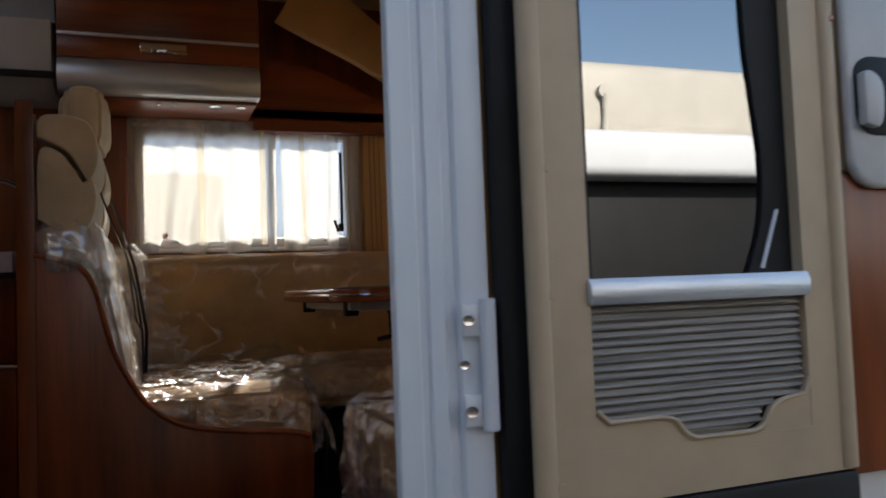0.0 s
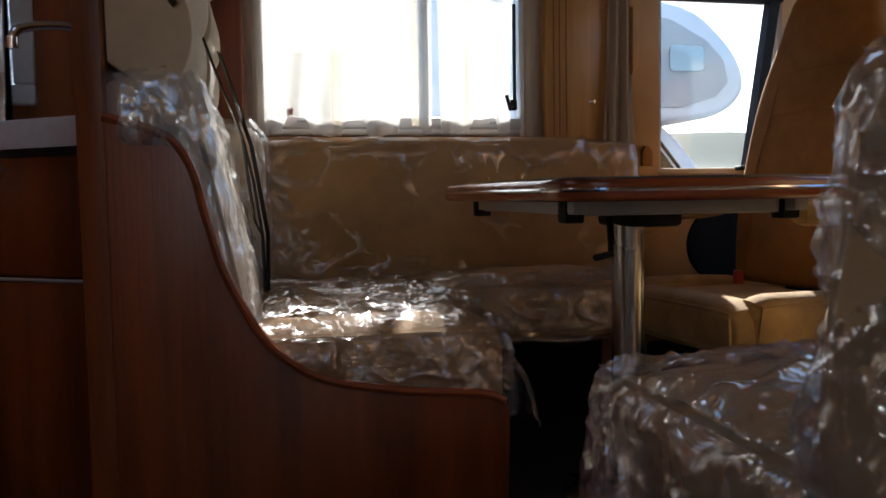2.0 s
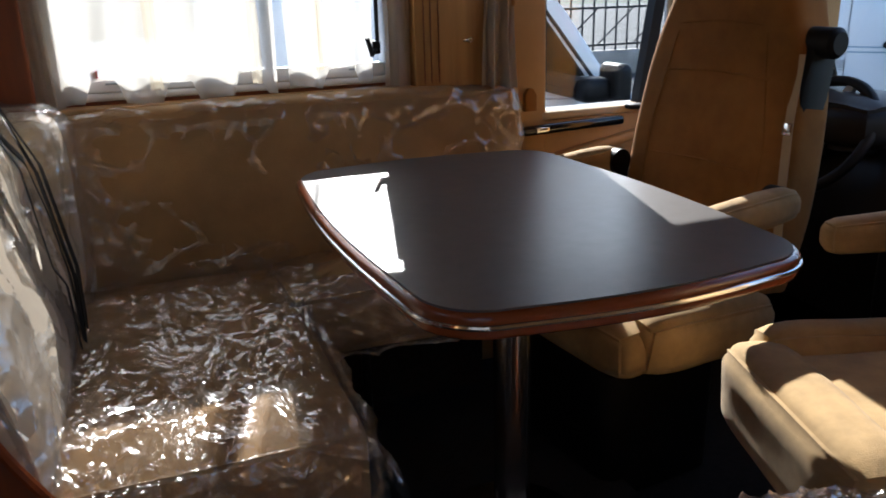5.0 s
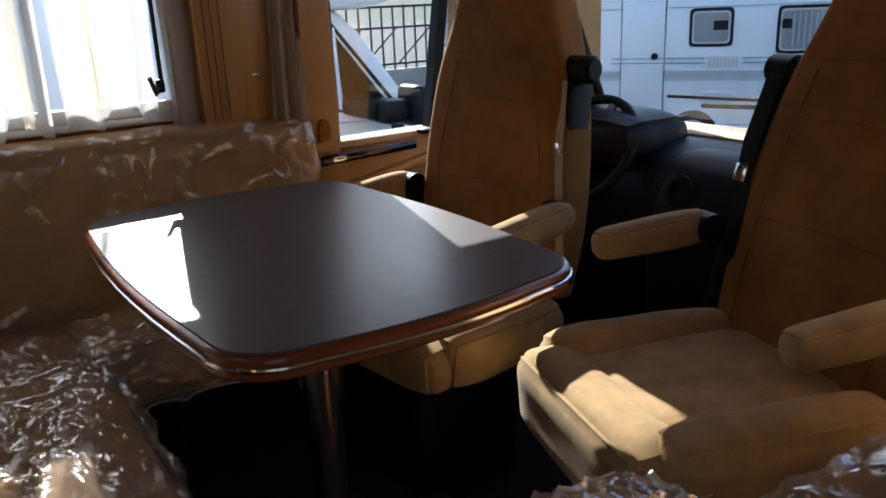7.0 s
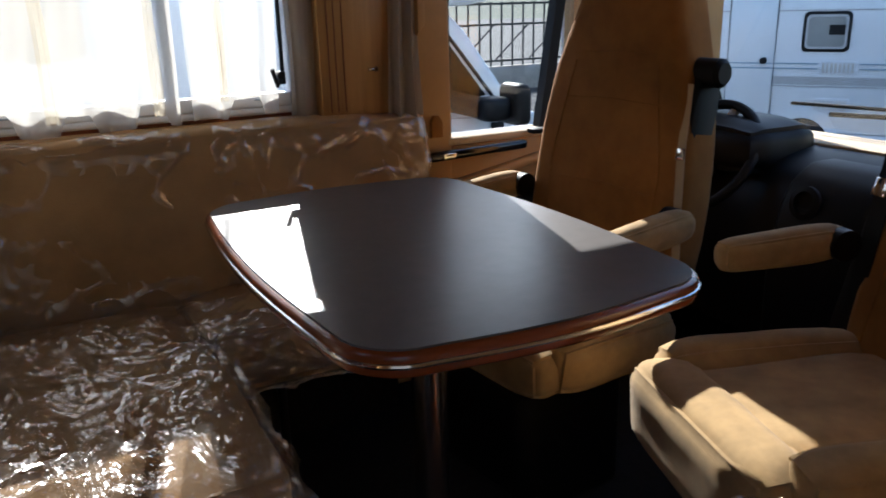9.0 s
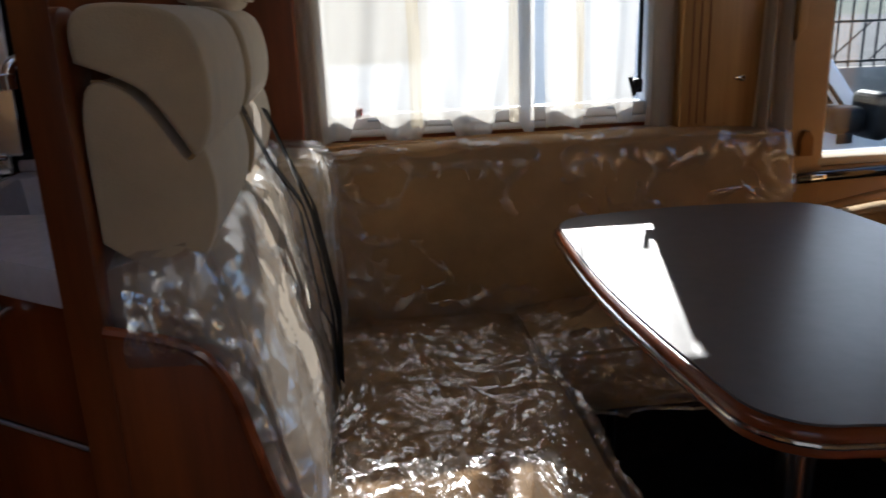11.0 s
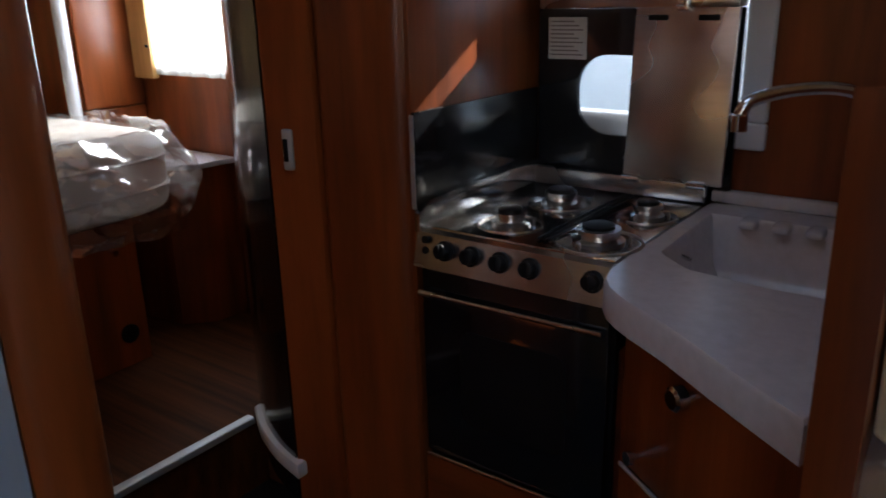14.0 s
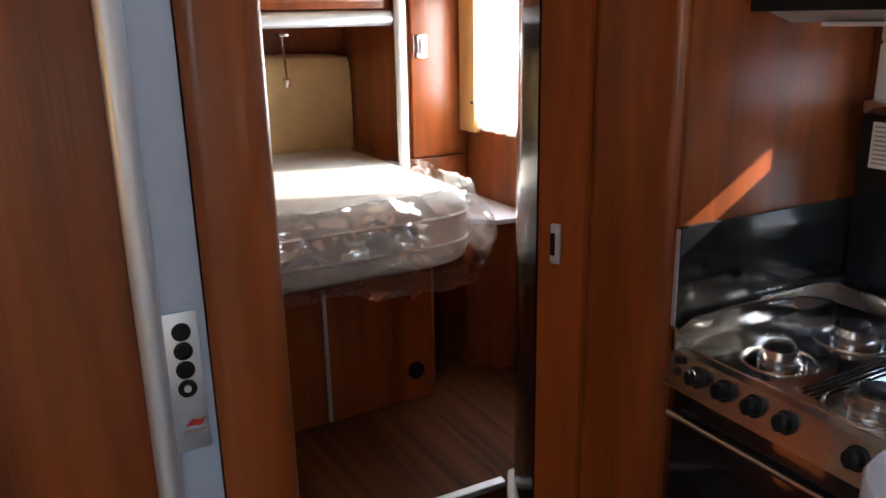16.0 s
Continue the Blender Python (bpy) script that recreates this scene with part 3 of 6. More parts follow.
part("cloth", pleated(-0.05, 0.89, 2.082, 1.405, 1.475, 16, 0.007, n=200, m=5, seed=2.0), SHEER, val)
for k, (a, b, lab) in enumerate(((-0.055, 0.005, ""), (0.815, 0.893, ""))):
    d = thing("side_drape", ((a + b) / 2, 2.11, 0.90), "beige-grey drape drawn back beside the window", "curtain", group="side drapes")
    part("cloth", pleated(a, b, 2.115, 0.895, 1.45, 1.4, 0.009, n=24, seed=11.0 + k), DRAPE, d)
d = thing("cab_curtain", (1.11, 2.09, 0.89), "dark taupe cab curtain bunched beside the pillar", "curtain")
part("cloth", pleated(1.112, 1.178, 2.072, 0.872, 1.46, 2.4, 0.016, n=40, seed=21.0, taper=-0.05), DRAPE, d)
fl = solo("red_tag", box(0.072, 0.088, 2.095, 2.101, 0.965, 0.985, 0.003), RED, "small red tag at the curtain hem", "tag")

# driver's door lining
dl = thing("driver_door_lining", (1.4, 2.1, 0.3), "tan moulded driver's door lining with a black pull handle", "door lining")
part("pillar_cover", prism([(1.185, 0.57), (1.185, 1.62), (1.306, 1.62), (1.302, 1.2), (1.306, 0.79), (1.306, 0.57)], "y", 2.088, 2.12, 0.010, 3), WALL_TAN, dl)
part("lower_panel", prism([(1.19, -0.05), (1.19, 0.765), (1.75, 0.775), (1.80, -0.05)], "y", 2.092, 2.12, 0.012, 3), WALL_TAN, dl)
part("pull_handle", moved(box(-0.175, 0.175, -0.015, 0.015, -0.014, 0.014, 0.010, 3), pose(1.385, 2.065, 0.748, 0, -1.5, 0)), BLACKGLOSS, dl)
part("handle_end", box(1.252, 1.298, 2.046, 2.056, 0.735, 0.754, 0.004), CHROME, dl)
part("belt_guide", prism([(1.228, 0.800), (1.228, 0.848), (1.238, 0.866), (1.254, 0.866), (1.266, 0.848), (1.266, 0.800)], "y", 2.072, 2.090, 0.004), SEATCLOTH, dl)
part("lever", prism([(1.188, 1.10), (1.188, 1.32), (1.214, 1.30), (1.214, 1.13)], "y", 2.065, 2.09, 0.005), WALL_TAN, dl)
part("speaker_recess", lathe([(0.13, 0), (0.125, 0.006), (0.10, 0.003)], (1.53, 2.09, 0.53), (0, -1, 0), 28), BLACK, dl)
part("arm_ledge", moved(box(-0.2, 0.2, -0.02, 0.02, -0.015, 0.015, 0.012, 3), pose(1.46, 2.075, 0.675, 0, -10, 0)), WALL_TAN, dl)
part("switch_panel", box(1.58, 1.67, 2.05, 2.09, 0.782, 0.797, 0.004), BLACK, dl)
# ---- dinette ----
bench = thing("dinette_bench", (0.2, 1.55, 0.0), "beige film-wrapped dinette bench with a swept dark wood side", "bench")


def smooth_line(pts, n=5):
    """Catmull-Rom through points."""
    P = [Vector(p) for p in pts]
    out = []
    for i in range(len(P) - 1):
        a, b, c, d = P[max(i - 1, 0)], P[i], P[i + 1], P[min(i + 2, len(P) - 1)]
        for k in range(n):
            t = k / n
            out.append(tuple(0.5 * ((2 * b) + (c - a) * t + (2 * a - 5 * b + 4 * c - d) * t * t + (3 * b - a - 3 * c + d) * t ** 3)))
    return out + [tuple(P[-1])]


sweep = smooth_line([(0.438, 0.316), (0.388, 0.333), (0.245, 0.348), (0.098, 0.378), (0.009, 0.438), (-0.043, 0.518), (-0.079, 0.597), (-0.102, 0.686), (-0.121, 0.760), (-0.150, 0.808), (-0.195, 0.832), (-0.262, 0.850)])
side = [(-0.262, 0.0), (0.44, 0.0), (0.448, 0.26), (0.446, 0.300)] + sweep
part("side_panel", prism(side, "y", 1.065, 1.085, 0.003), WOOD, bench, "dark cherry wood side panel with a swept curve")
part("edging", tube([(x, 1.066, z + 0.002) for x, z in sweep], 0.008, 8), WOOD_EDGE, bench)
# near-black base: colour stands in for the shade below the seat
part("base", box(-0.26, 0.36, 1.09, 2.14, 0.0, 0.27), MAT_AND_SHADE, bench)
part("seat", cushion(-0.12, 0.455, 1.11, 2.05, 0.27, 0.455, n=16, puff=0.012), UPHOLSTERY, bench)
part("backrest", moved(cushion(-0.085, 0.085, 1.11, 1.98, 0.0, 0.52, n=14), pose(-0.105, 0, 0.42, 0, -12, 0)), SUEDE_LIGHT, bench)
part("corner_cushion", cushion(-0.20, -0.01, 1.86, 2.06, 0.46, 0.90, n=12, puff=0.01), SUEDE_LIGHT, bench)


def film_sheet(fn, n, m, seed, amp, fold=0.0):
    """A crumpled sheet over fn(u, v)."""
    bm = bmesh.new()
    rows = []
    for i in range(n + 1):
        row = []
        for k in range(m + 1):
            p = Vector(fn(i / n, k / m))
            q = p * 13 + Vector((seed, 0, seed))
            w = noise.noise_vector(q) * amp + noise.noise_vector(q * 2.7) * amp * 0.45
            w += noise.noise_vector(q * 0.45) * fold
            row.append(bm.verts.new(p + w))
        rows.append(row)
    for A, B in zip(rows, rows[1:]):
        for k in range(m):
            bm.faces.new((A[k], A[k + 1], B[k + 1], B[k]))
    bmesh.ops.recalc_face_normals(bm, faces=bm.faces)
    return bm


part("seat_film", cushion(-0.10, 0.468, 1.10, 2.06, 0.25, 0.460, n=110, puff=0.013, rough=0.006, crease=0.015, freq=6.0), FILM, bench, "crumpled clear film over the seat")
part("back_film", moved(cushion(-0.090, 0.090, 1.10, 2.0, 0.0, 0.53, n=90, puff=0.008, rough=0.006, crease=0.012, seed=4.0, freq=5.0), pose(-0.105, 0, 0.42, 0, -12, 0)), FILM_MILKY, bench, "creased cloudy film over the backrest")
part("corner_film", cushion(-0.21, 0.0, 1.84, 2.07, 0.45, 0.915, n=60, puff=0.01, rough=0.006, crease=0.010, seed=7.0), FILM, bench)


def skirt(u, v):
    x, z = sweep[-1 - int(u * 24)]
    return (x + 0.03, 1.054 - 0.014 * math.sin(v * 3), z + 0.06 - 0.105 * v * (1 - 0.55 * u))


part("film_skirt", film_sheet(skirt, 60, 16, 3.0, 0.012, 0.012), FILM_CLOUDY, bench, "torn film edge hanging over the side")
part("film_flap", film_sheet(lambda u, v: (0.455 + 0.07 * v + 0.02 * math.sin(6 * u), 1.10 + 0.22 * u, 0.44 - 0.19 * v), 22, 18, 9.0, 0.012, 0.02), FILM_CLOUDY, bench, "loose film corner hanging from the seat")


def seat_back(name, y0, y1, lift, label):
    s = thing(name, (-0.17, (y0 + y1) / 2, 0.85), label, "headrest", group="bench headrests")
    low = smooth_line([(-0.258, 0.95), (-0.258, 1.10), (-0.240, 1.142), (-0.20, 1.125), (-0.170, 1.085), (-0.145, 1.045), (-0.125, 1.06), (-0.115, 1.01), (-0.122, 0.96), (-0.150, 0.905), (-0.178, 0.897), (-0.225, 0.925)], 4)
    part("shoulder_pad", prism(low, "y", y0, y1, 0.028, 4), SUEDE_LIGHT, s, "pale suede shoulder pad with a piped seam")
    part("piping", tube([(x - 0.004, y0 + 0.012, z) for x, z in low[8:24]], 0.003, 6), SUEDE, s)
    h = smooth_line([(-0.257, 1.165), (-0.257, 1.205), (-0.235, 1.228), (-0.17, 1.226), (-0.128, 1.205), (-0.110, 1.15), (-0.112, 1.09), (-0.133, 1.052), (-0.154, 1.082), (-0.184, 1.128), (-0.22, 1.150)], 4)
    part("head_pad", moved(prism(h, "y", y0 - 0.005, y1 + 0.005, 0.026, 4), pose(0, 0, lift)), SUEDE_LIGHT, s, "pale suede head pad")
    if lift > 0.05:
        for yy in ((y0 + y1) / 2 - 0.06, (y0 + y1) / 2 + 0.06):
            part("stalk", tube([(-0.18, yy, 1.08), (-0.18, yy, 1.20 + lift - 0.06)], 0.006, 10), CHROME, s)


seat_back("bench_headrest", 1.105, 1.46, 0.0, "pale beige suede headrest fixed above the bench backrest")
seat_back("bench_headrest", 1.55, 1.90, 0.0, "pale beige suede headrest fixed above the bench backrest")
hb = thing("raised_headrest", (-0.17, 1.80, 1.18), "pale suede headrest raised on thin chrome stalks", "headrest")
part("head_pad", moved(cushion(-0.06, 0.06, -0.14, 0.14, 0, 0.2, n=10), pose(-0.18, 1.76, 1.235)), SUEDE_LIGHT, hb)
part("stalk", tube([(-0.19, 1.66, 1.08), (-0.19, 1.66, 1.26)], 0.006, 10), CHROME, hb)
part("stalk", tube([(-0.19, 1.82, 1.08), (-0.19, 1.82, 1.26)], 0.006, 10), CHROME, hb)


def lap_belt(yb, zb, lean):
    b = thing("seat_belt", (0.0, yb, 0.48), "black webbing seat belt with a metal tongue on the bench", "seat belt", group="bench belts")
    part("webbing", ribbon([(-0.125, yb - 0.06 + lean, 1.07), (-0.095, yb - 0.03 + lean, 0.98), (-0.05, yb, 0.86), (-0.028, yb + 0.01, zb), (-0.010, yb + 0.02, 0.62), (-0.006, yb + 0.03, 0.48)], 0.03, 0.002, (1, 0.2, 0.2)), BLACK, b)
    part("webbing", ribbon([(-0.095, yb + 0.02 + lean, 1.05), (-0.03, yb + 0.05, 0.84), (0.004, yb + 0.05, 0.62), (0.0, yb + 0.06, 0.48)], 0.022, 0.002, (1, 0.4, 0.2)), BLACK, b)
    part("tongue", join(prism(rounded(-0.02, 0.02, -0.014, 0.014, 0.005), "z", -0.0015, 0.0015), box(0.018, 0.05, -0.008, 0.008, -0.0015, 0.0015)), CHROME, b).matrix_local = pose(0.025, 0.005, zb - 0.48, 0, 25, -20)


lap_belt(1.66, 0.755, -0.12)
lap_belt(1.585, 0.662, -0.02)

sofa = thing("side_sofa", (0.75, 1.9, 0.0), "brown side sofa under the window wrapped in clear film", "sofa")
# set back and near-black, painting the dark void under the sofa
part("base", box(0.5, 1.04, 1.98, 2.14, 0.0, 0.31), MAT_AND_SHADE, sofa)
part("leg", tube([(0.62, 1.76, 0.0), (0.62, 1.76, 0.31)], 0.012, 10), BLACK, sofa)
part("seat", cushion(0.44, 1.06, 1.715, 2.10, 0.31, 0.465), UPHOLSTERY, sofa)
part("backrest", moved(cushion(-0.06, 1.19, -0.055, 0.055, 0.0, 0.44, n=16), pose(0, 2.065, 0.436, -4, 0, 0)), UPHOLSTERY, sofa)
part("seat_film", cushion(0.42, 1.07, 1.700, 2.11, 0.30, 0.468, n=80, puff=0.008, rough=0.006, crease=0.014, seed=2.0), FILM, sofa, "crumpled clear film over the seat")
part("back_film", moved(cushion(-0.07, 0.535, -0.060, 0.058, 0.0, 0.448, n=80, puff=0.004, rough=0.010, crease=0.010, seed=5.0, freq=3.5), pose(0, 2.065, 0.436, -4, 0, 0)), FILM_TIGHT, sofa, "stretched clear film over the backrest")
part("back_film", moved(cushion(0.540, 1.205, -0.060, 0.058, 0.0, 0.448, n=80, puff=0.004, rough=0.010, crease=0.010, seed=8.0, freq=3.5), pose(0, 2.065, 0.436, -4, 0, 0)), FILM_TIGHT, sofa, "stretched clear film over the backrest")

pt = thing("partition", (-0.28, 1.6, 0.0), "upright cherry wood partition between bench and kitchen", "partition")
part("board", box(-0.296, -0.268, 1.10, 2.15, 0.0, 1.16, 0.004), WOOD, pt)
part("post", prism(smooth_line([(1.07, 0.0), (1.07, 1.16), (1.075, 1.20), (1.10, 1.225), (1.15, 1.222), (1.18, 1.19), (1.18, 1.0), (1.18, 0.0)], 3), "x", -0.305, -0.262, 0.008, 3), WOOD, pt, "rounded cherry wood post")

# ---- table ----
table = thing("dinette_table", (0.84, 1.35, 0.0), "grey-topped dinette table with red wood edging on a steel column", "table")
TX0, TX1, TY0, TY1 = 0.484, 1.160, 0.866, 1.872


def toppts(d):
    return rounded(TX0 + d, TX1 - d, TY0 + d, TY1 - d, 0.115 - d, 8, bulge=0.022)


part("tabletop", prism(toppts(0.0), "z", 0.696, 0.735, 0.010, 3), WOOD_EDGE, table, "red wood edging")
part("laminate", prism(toppts(0.012), "z", 0.735, 0.7385), LAMINATE, table, "smooth grey laminate")
part("edge_strip", tube([(x, y, 0.7165) for x, y in toppts(0.0005)], 0.0045, 8, closed=True), CHROME, table, "thin chrome strip round the edge")
part("rail", box(0.56, 1.02, 1.02, 1.05, 0.668, 0.70, 0.004), GREYPLASTIC, table)
part("rail", box(0.56, 1.02, 1.62, 1.65, 0.668, 0.70, 0.004), GREYPLASTIC, table)
part("cross_rail", box(0.545, 0.575, 0.98, 1.70, 0.672, 0.70, 0.004), GREYPLASTIC, table)
part("cross_rail", box(1.00, 1.03, 0.98, 1.70, 0.672, 0.70, 0.004), GREYPLASTIC, table)
for bx, by in ((0.56, 1.66), (0.56, 1.03), (1.015, 1.03), (1.015, 1.66)):
    part("bracket", box(bx - 0.02, bx + 0.02, by - 0.02, by + 0.02, 0.655, 0.70, 0.005), BLACK, table)
part("clamp", box(0.78, 0.90, 1.22, 1.42, 0.635, 0.70, 0.012), BLACK, table)
part("crank", tube([(0.76, 1.30, 0.655), (0.755, 1.28, 0.60), (0.75, 1.27, 0.575), (0.70, 1.24, 0.57)], 0.008, 8), BLACK, table, "black bent clamp handle")
part("column", tube([(0.82, 1.33, 0.0), (0.82, 1.33, 0.66)], 0.038, 28), STEEL, table, "brushed steel column")
part("foot", lathe([(0.16, 0), (0.16, 0.008), (0.05, 0.03), (0.042, 0.05)], (0.82, 1.33, 0.0), sides=32), STEEL, table)


# ---- cab seats ----
def cab_seat(name, cx, cy, turn, recline, label, low=0.365, top=0.535, front=0.25, half=0.20):
    s = thing(name, (cx, cy, -0.06), label, "armchair", group="swivelled cab seats", turn=turn)
    part("pedestal", prism(rounded(-0.18, 0.18, -0.18, 0.18, 0.05), "z", 0, 0.34, 0.01), BLACK, s)
    part("seat_cushion", cushion(-0.24, front, -half, half, low, top, n=14, puff=0.012), SUEDE, s)
    for sy in (-1, 1):
        part("bolster", moved(cushion(-0.23, front - 0.015, -0.055, 0.055, 0, top - low + 0.025, n=12, puff=0.01), pose(0, sy * (half + 0.015), low, sy * -8, -2, 0)), SUEDE, s, "piped side bolster")
    part("front_roll", moved(cushion(-0.075, 0.065, -half - 0.05, half + 0.05, 0, top - low + 0.012, n=14, puff=0.008), pose(front - 0.02, 0, low, 0, 3, 0)), SUEDE, s)
    out = smooth_line([(-0.245, 0.02), (-0.268, 0.20), (-0.262, 0.40), (-0.235, 0.58), (-0.19, 0.72), (-0.155, 0.82), (-0.12, 0.875), (0.0, 0.89), (0.12, 0.875), (0.155, 0.82), (0.19, 0.72), (0.235, 0.58), (0.262, 0.40), (0.268, 0.20), (0.245, 0.02)], 4)
    tilt = pose(-0.25, 0, 0.47, 0, -recline, 0)
    part("backrest", moved(prism(out, "x", -0.075, 0.06, 0.035, 4), tilt), SEATCLOTH, s, "tall tan cloth backrest with built-in headrest")
    for hz in (0.30, 0.52, 0.64):
        wdt = 0.17 if hz < 0.6 else 0.13
        part("seam", moved(tube([(0.0605, -wdt, hz), (0.0615, 0, hz + 0.008), (0.0605, wdt, hz)], 0.0025, 6), tilt), SEATCLOTH, s)
    for sy in (-1, 1):
        part("seam", moved(tube([(0.0605, sy * 0.185, 0.05), (0.0605, sy * 0.19, 0.36), (0.0605, sy * 0.14, 0.62)], 0.0025, 6), tilt), SEATCLOTH, s)
    for sy in (-1, 1):
        part("armrest", moved(cushion(-0.02, 0.27, -0.032, 0.032, -0.035, 0.035, n=10, puff=0.006), pose(-0.20, sy * 0.30, 0.735, 0, 3, 0)), SUEDE, s, "padded folding armrest")
        part("armrest_hinge", lathe([(0.035, -0.01), (0.035, 0.02), (0.02, 0.03)], (-0.20, sy * 0.262, 0.735), (0, sy, 0), 16), BLACK, s)
    return s, tilt


ds, tl = cab_seat("swivel_armchair", 1.25, 1.575, 187, 8, "tan cloth driver's seat swivelled to face the dinette table", 0.375, 0.485, 0.18, 0.21)
part("belt_tower", moved(prism([(-0.05, 0.05), (0.04, 0.05), (0.045, 0.52), (0.03, 0.60), (-0.05, 0.60)], "y", 0.185, 0.255, 0.014), tl), BLACK, ds, "black belt tower fixed to the backrest")
part("belt_guide", moved(lathe([(0.035, 0), (0.035, 0.09), (0.025, 0.10)], (0.0, 0.19, 0.61), (0, 1, 0), 18), tl), BLACK, ds)
part("belt", moved(ribbon([(0.045, 0.23, 0.58), (0.058, 0.245, 0.42), (0.06, 0.262, 0.28), (0.05, 0.28, 0.10)], 0.020, 0.002, (1, 0.3, 0)), tl), SUEDE_LIGHT, ds, "narrow pale belt webbing")
part("belt_tongue", moved(box(0.060, 0.066, 0.234, 0.258, 0.40, 0.43, 0.003), tl), CHROME, ds)
ps, tl = cab_seat("swivel_armchair", 1.385, 0.805, 163, 14, "tan cloth passenger seat swivelled to face the dinette table", half=0.185)
part("belt_tower", moved(prism([(-0.04, 0.05), (0.04, 0.05), (0.045, 0.54), (0.03, 0.62), (-0.04, 0.62)], "y", -0.315, -0.235, 0.014), tl), BLACK, ps, "black belt tower fixed to the backrest")
part("belt_guide", moved(lathe([(0.035, 0), (0.035, 0.07), (0.025, 0.08)], (0.0, -0.33, 0.62), (0, 1, 0), 18), tl), BLACK, ps)
part("belt", moved(ribbon([(0.05, -0.268, 0.60), (0.07, -0.262, 0.45), (0.06, -0.25, 0.2), (0.04, -0.235, 0.0)], 0.05, 0.002, (1, 0, 0)), tl), BLACK, ps)
part("belt_tongue", moved(box(0.070, 0.076, -0.285, -0.245, 0.36, 0.40, 0.003), tl), CHROME, ps)

# ---- film-wrapped side seat by the door ----
wseat = thing("wrapped_seat", (0.75, 0.4, 0.0), "single side seat wrapped in cloudy film beside the entrance", "seat")
endp = [(-0.035, 0.0), (0.094, 0.0), (0.095, 0.66)] + smooth_line([(0.095, 0.72), (0.088, 0.79), (0.070, 0.85), (0.045, 0.89), (0.01, 0.915), (-0.035, 0.925)], 4)
part("end_panel", prism(endp, "x", 0.435, 0.46, 0.004), WOOD, wseat, "dark cherry wood end panel with a rounded top")
part("base", box(0.462, 1.02, -0.035, 0.58, 0.0, 0.28), WOOD, wseat)
part("seat", cushion(0.485, 1.03, 0.22, 0.685, 0.27, 0.455, n=14, puff=0.02), UPHOLSTERY, wseat)
part("backrest", moved(cushion(0.47, 1.03, -0.08, 0.07, 0.0, 0.39, n=12), pose(0, 0.175, 0.42, 9, 0, 0)), UPHOLSTERY, wseat)
part("seat_film", cushion(0.465, 1.06, 0.18, 0.705, 0.20, 0.462, n=110, puff=0.02, rough=0.010, crease=0.016, seed=12.0, freq=5.0), FILM_CLOUDY, wseat, "crumpled cloudy film over the seat")
part("back_film", moved(cushion(0.462, 1.05, -0.09, 0.090, 0.0, 0.41, n=80, puff=0.008, rough=0.008, crease=0.014, seed=15.0, freq=5.0), pose(0, 0.175, 0.42, 9, 0, 0)), FILM_CLOUDY, wseat, "creased cloudy film over the backrest")
part("film_drape", film_sheet(lambda u, v: (0.475 - 0.05 * v + 0.02 * math.sin(5 * u), 0.16 + 0.52 * u, 0.44 - 0.43 * v), 60, 50, 31.0, 0.012, 0.02), FILM_CLOUDY, wseat, "film hanging to the floor in folds")
part("film_drape", film_sheet(lambda u, v: (0.475 + 0.5 * u, 0.70 + 0.04 * v + 0.02 * math.sin(7 * u), 0.44 - 0.30 * v), 60, 30, 37.0, 0.012, 0.02), FILM_CLOUDY, wseat, "film hanging over the front edge")

# ---- cab ----
dash = thing("dashboard", (2.2, 1.07, 0.2), "black cab dashboard with vents under the windscreen", "dashboard")
dp = smooth_line([(1.98, 0.25), (1.95, 0.55), (1.98, 0.70), (2.05, 0.765), (2.18, 0.79), (2.36, 0.78)], 4) + [(2.40, 0.70), (2.40, 0.25)]
part("body", prism(dp, "y", 0.06, 2.09, 0.02, 3), BLACK, dash)
part("cowl", moved(cushion(-0.13, 0.14, -0.20, 0.20, -0.03, 0.10, n=10), pose(2.08, 1.72, 0.76)), BLACK, dash)
# pale material paints the sunlight on this top strip of the dashboard
part("screen_shelf", box(2.24, 2.42, 0.1, 2.0, 0.785, 0.797, 0.004), SUEDE_LIGHT, dash, "shelf at the foot of the windscreen with sunlight put into its pale colour")
part("console", prism(smooth_line([(1.90, 0.10), (1.88, 0.5), (1.93, 0.72), (2.02, 0.79)], 4) + [(2.1, 0.79), (2.1, 0.1)], "y", 1.02, 1.38, 0.02, 3), BLACK, dash)
for vy in (1.09, 1.30):
    part("air_vent", lathe([(0.045, 0), (0.045, 0.012), (0.03, 0.016), (0.028, 0.006)], (1.925, vy, 0.70), (-1, 0, 0.2), 20), BLACK, dash)
part("dial", lathe([(0.024, 0), (0.024, 0.012), (0.016, 0.016)], (1.89, 1.33, 0.60), (-1, 0, 0.1), 18), GREYPLASTIC, dash)
part("key_ring", lathe([(0.012, 0), (0.012, 0.02)], (1.89, 1.37, 0.55), (-1, 0, 0.1), 12), CHROME, dash)
part("footwell", box(2.33, 2.40, 0.06, 2.10, -0.06, 0.26, 0.01), BLACK, dash)
part("footwell_side", box(1.80, 2.33, 2.088, 2.116, -0.06, 0.78, 0.008), BLACK, dash)
dash.location.z -= 0.035
whl = thing("steering_wheel", (1.95, 1.71, 0.70), "black steering wheel with pale grey spokes", "steering wheel", turn=0.001)
WR = pose(0, 0, 0.02, 0, -52, 0)
part("rim", moved(tube([(0.19 * math.cos(a * math.pi / 20), 0.19 * math.sin(a * math.pi / 20), 0) for a in range(40)], 0.015, 10, closed=True), WR), BLACK, whl)
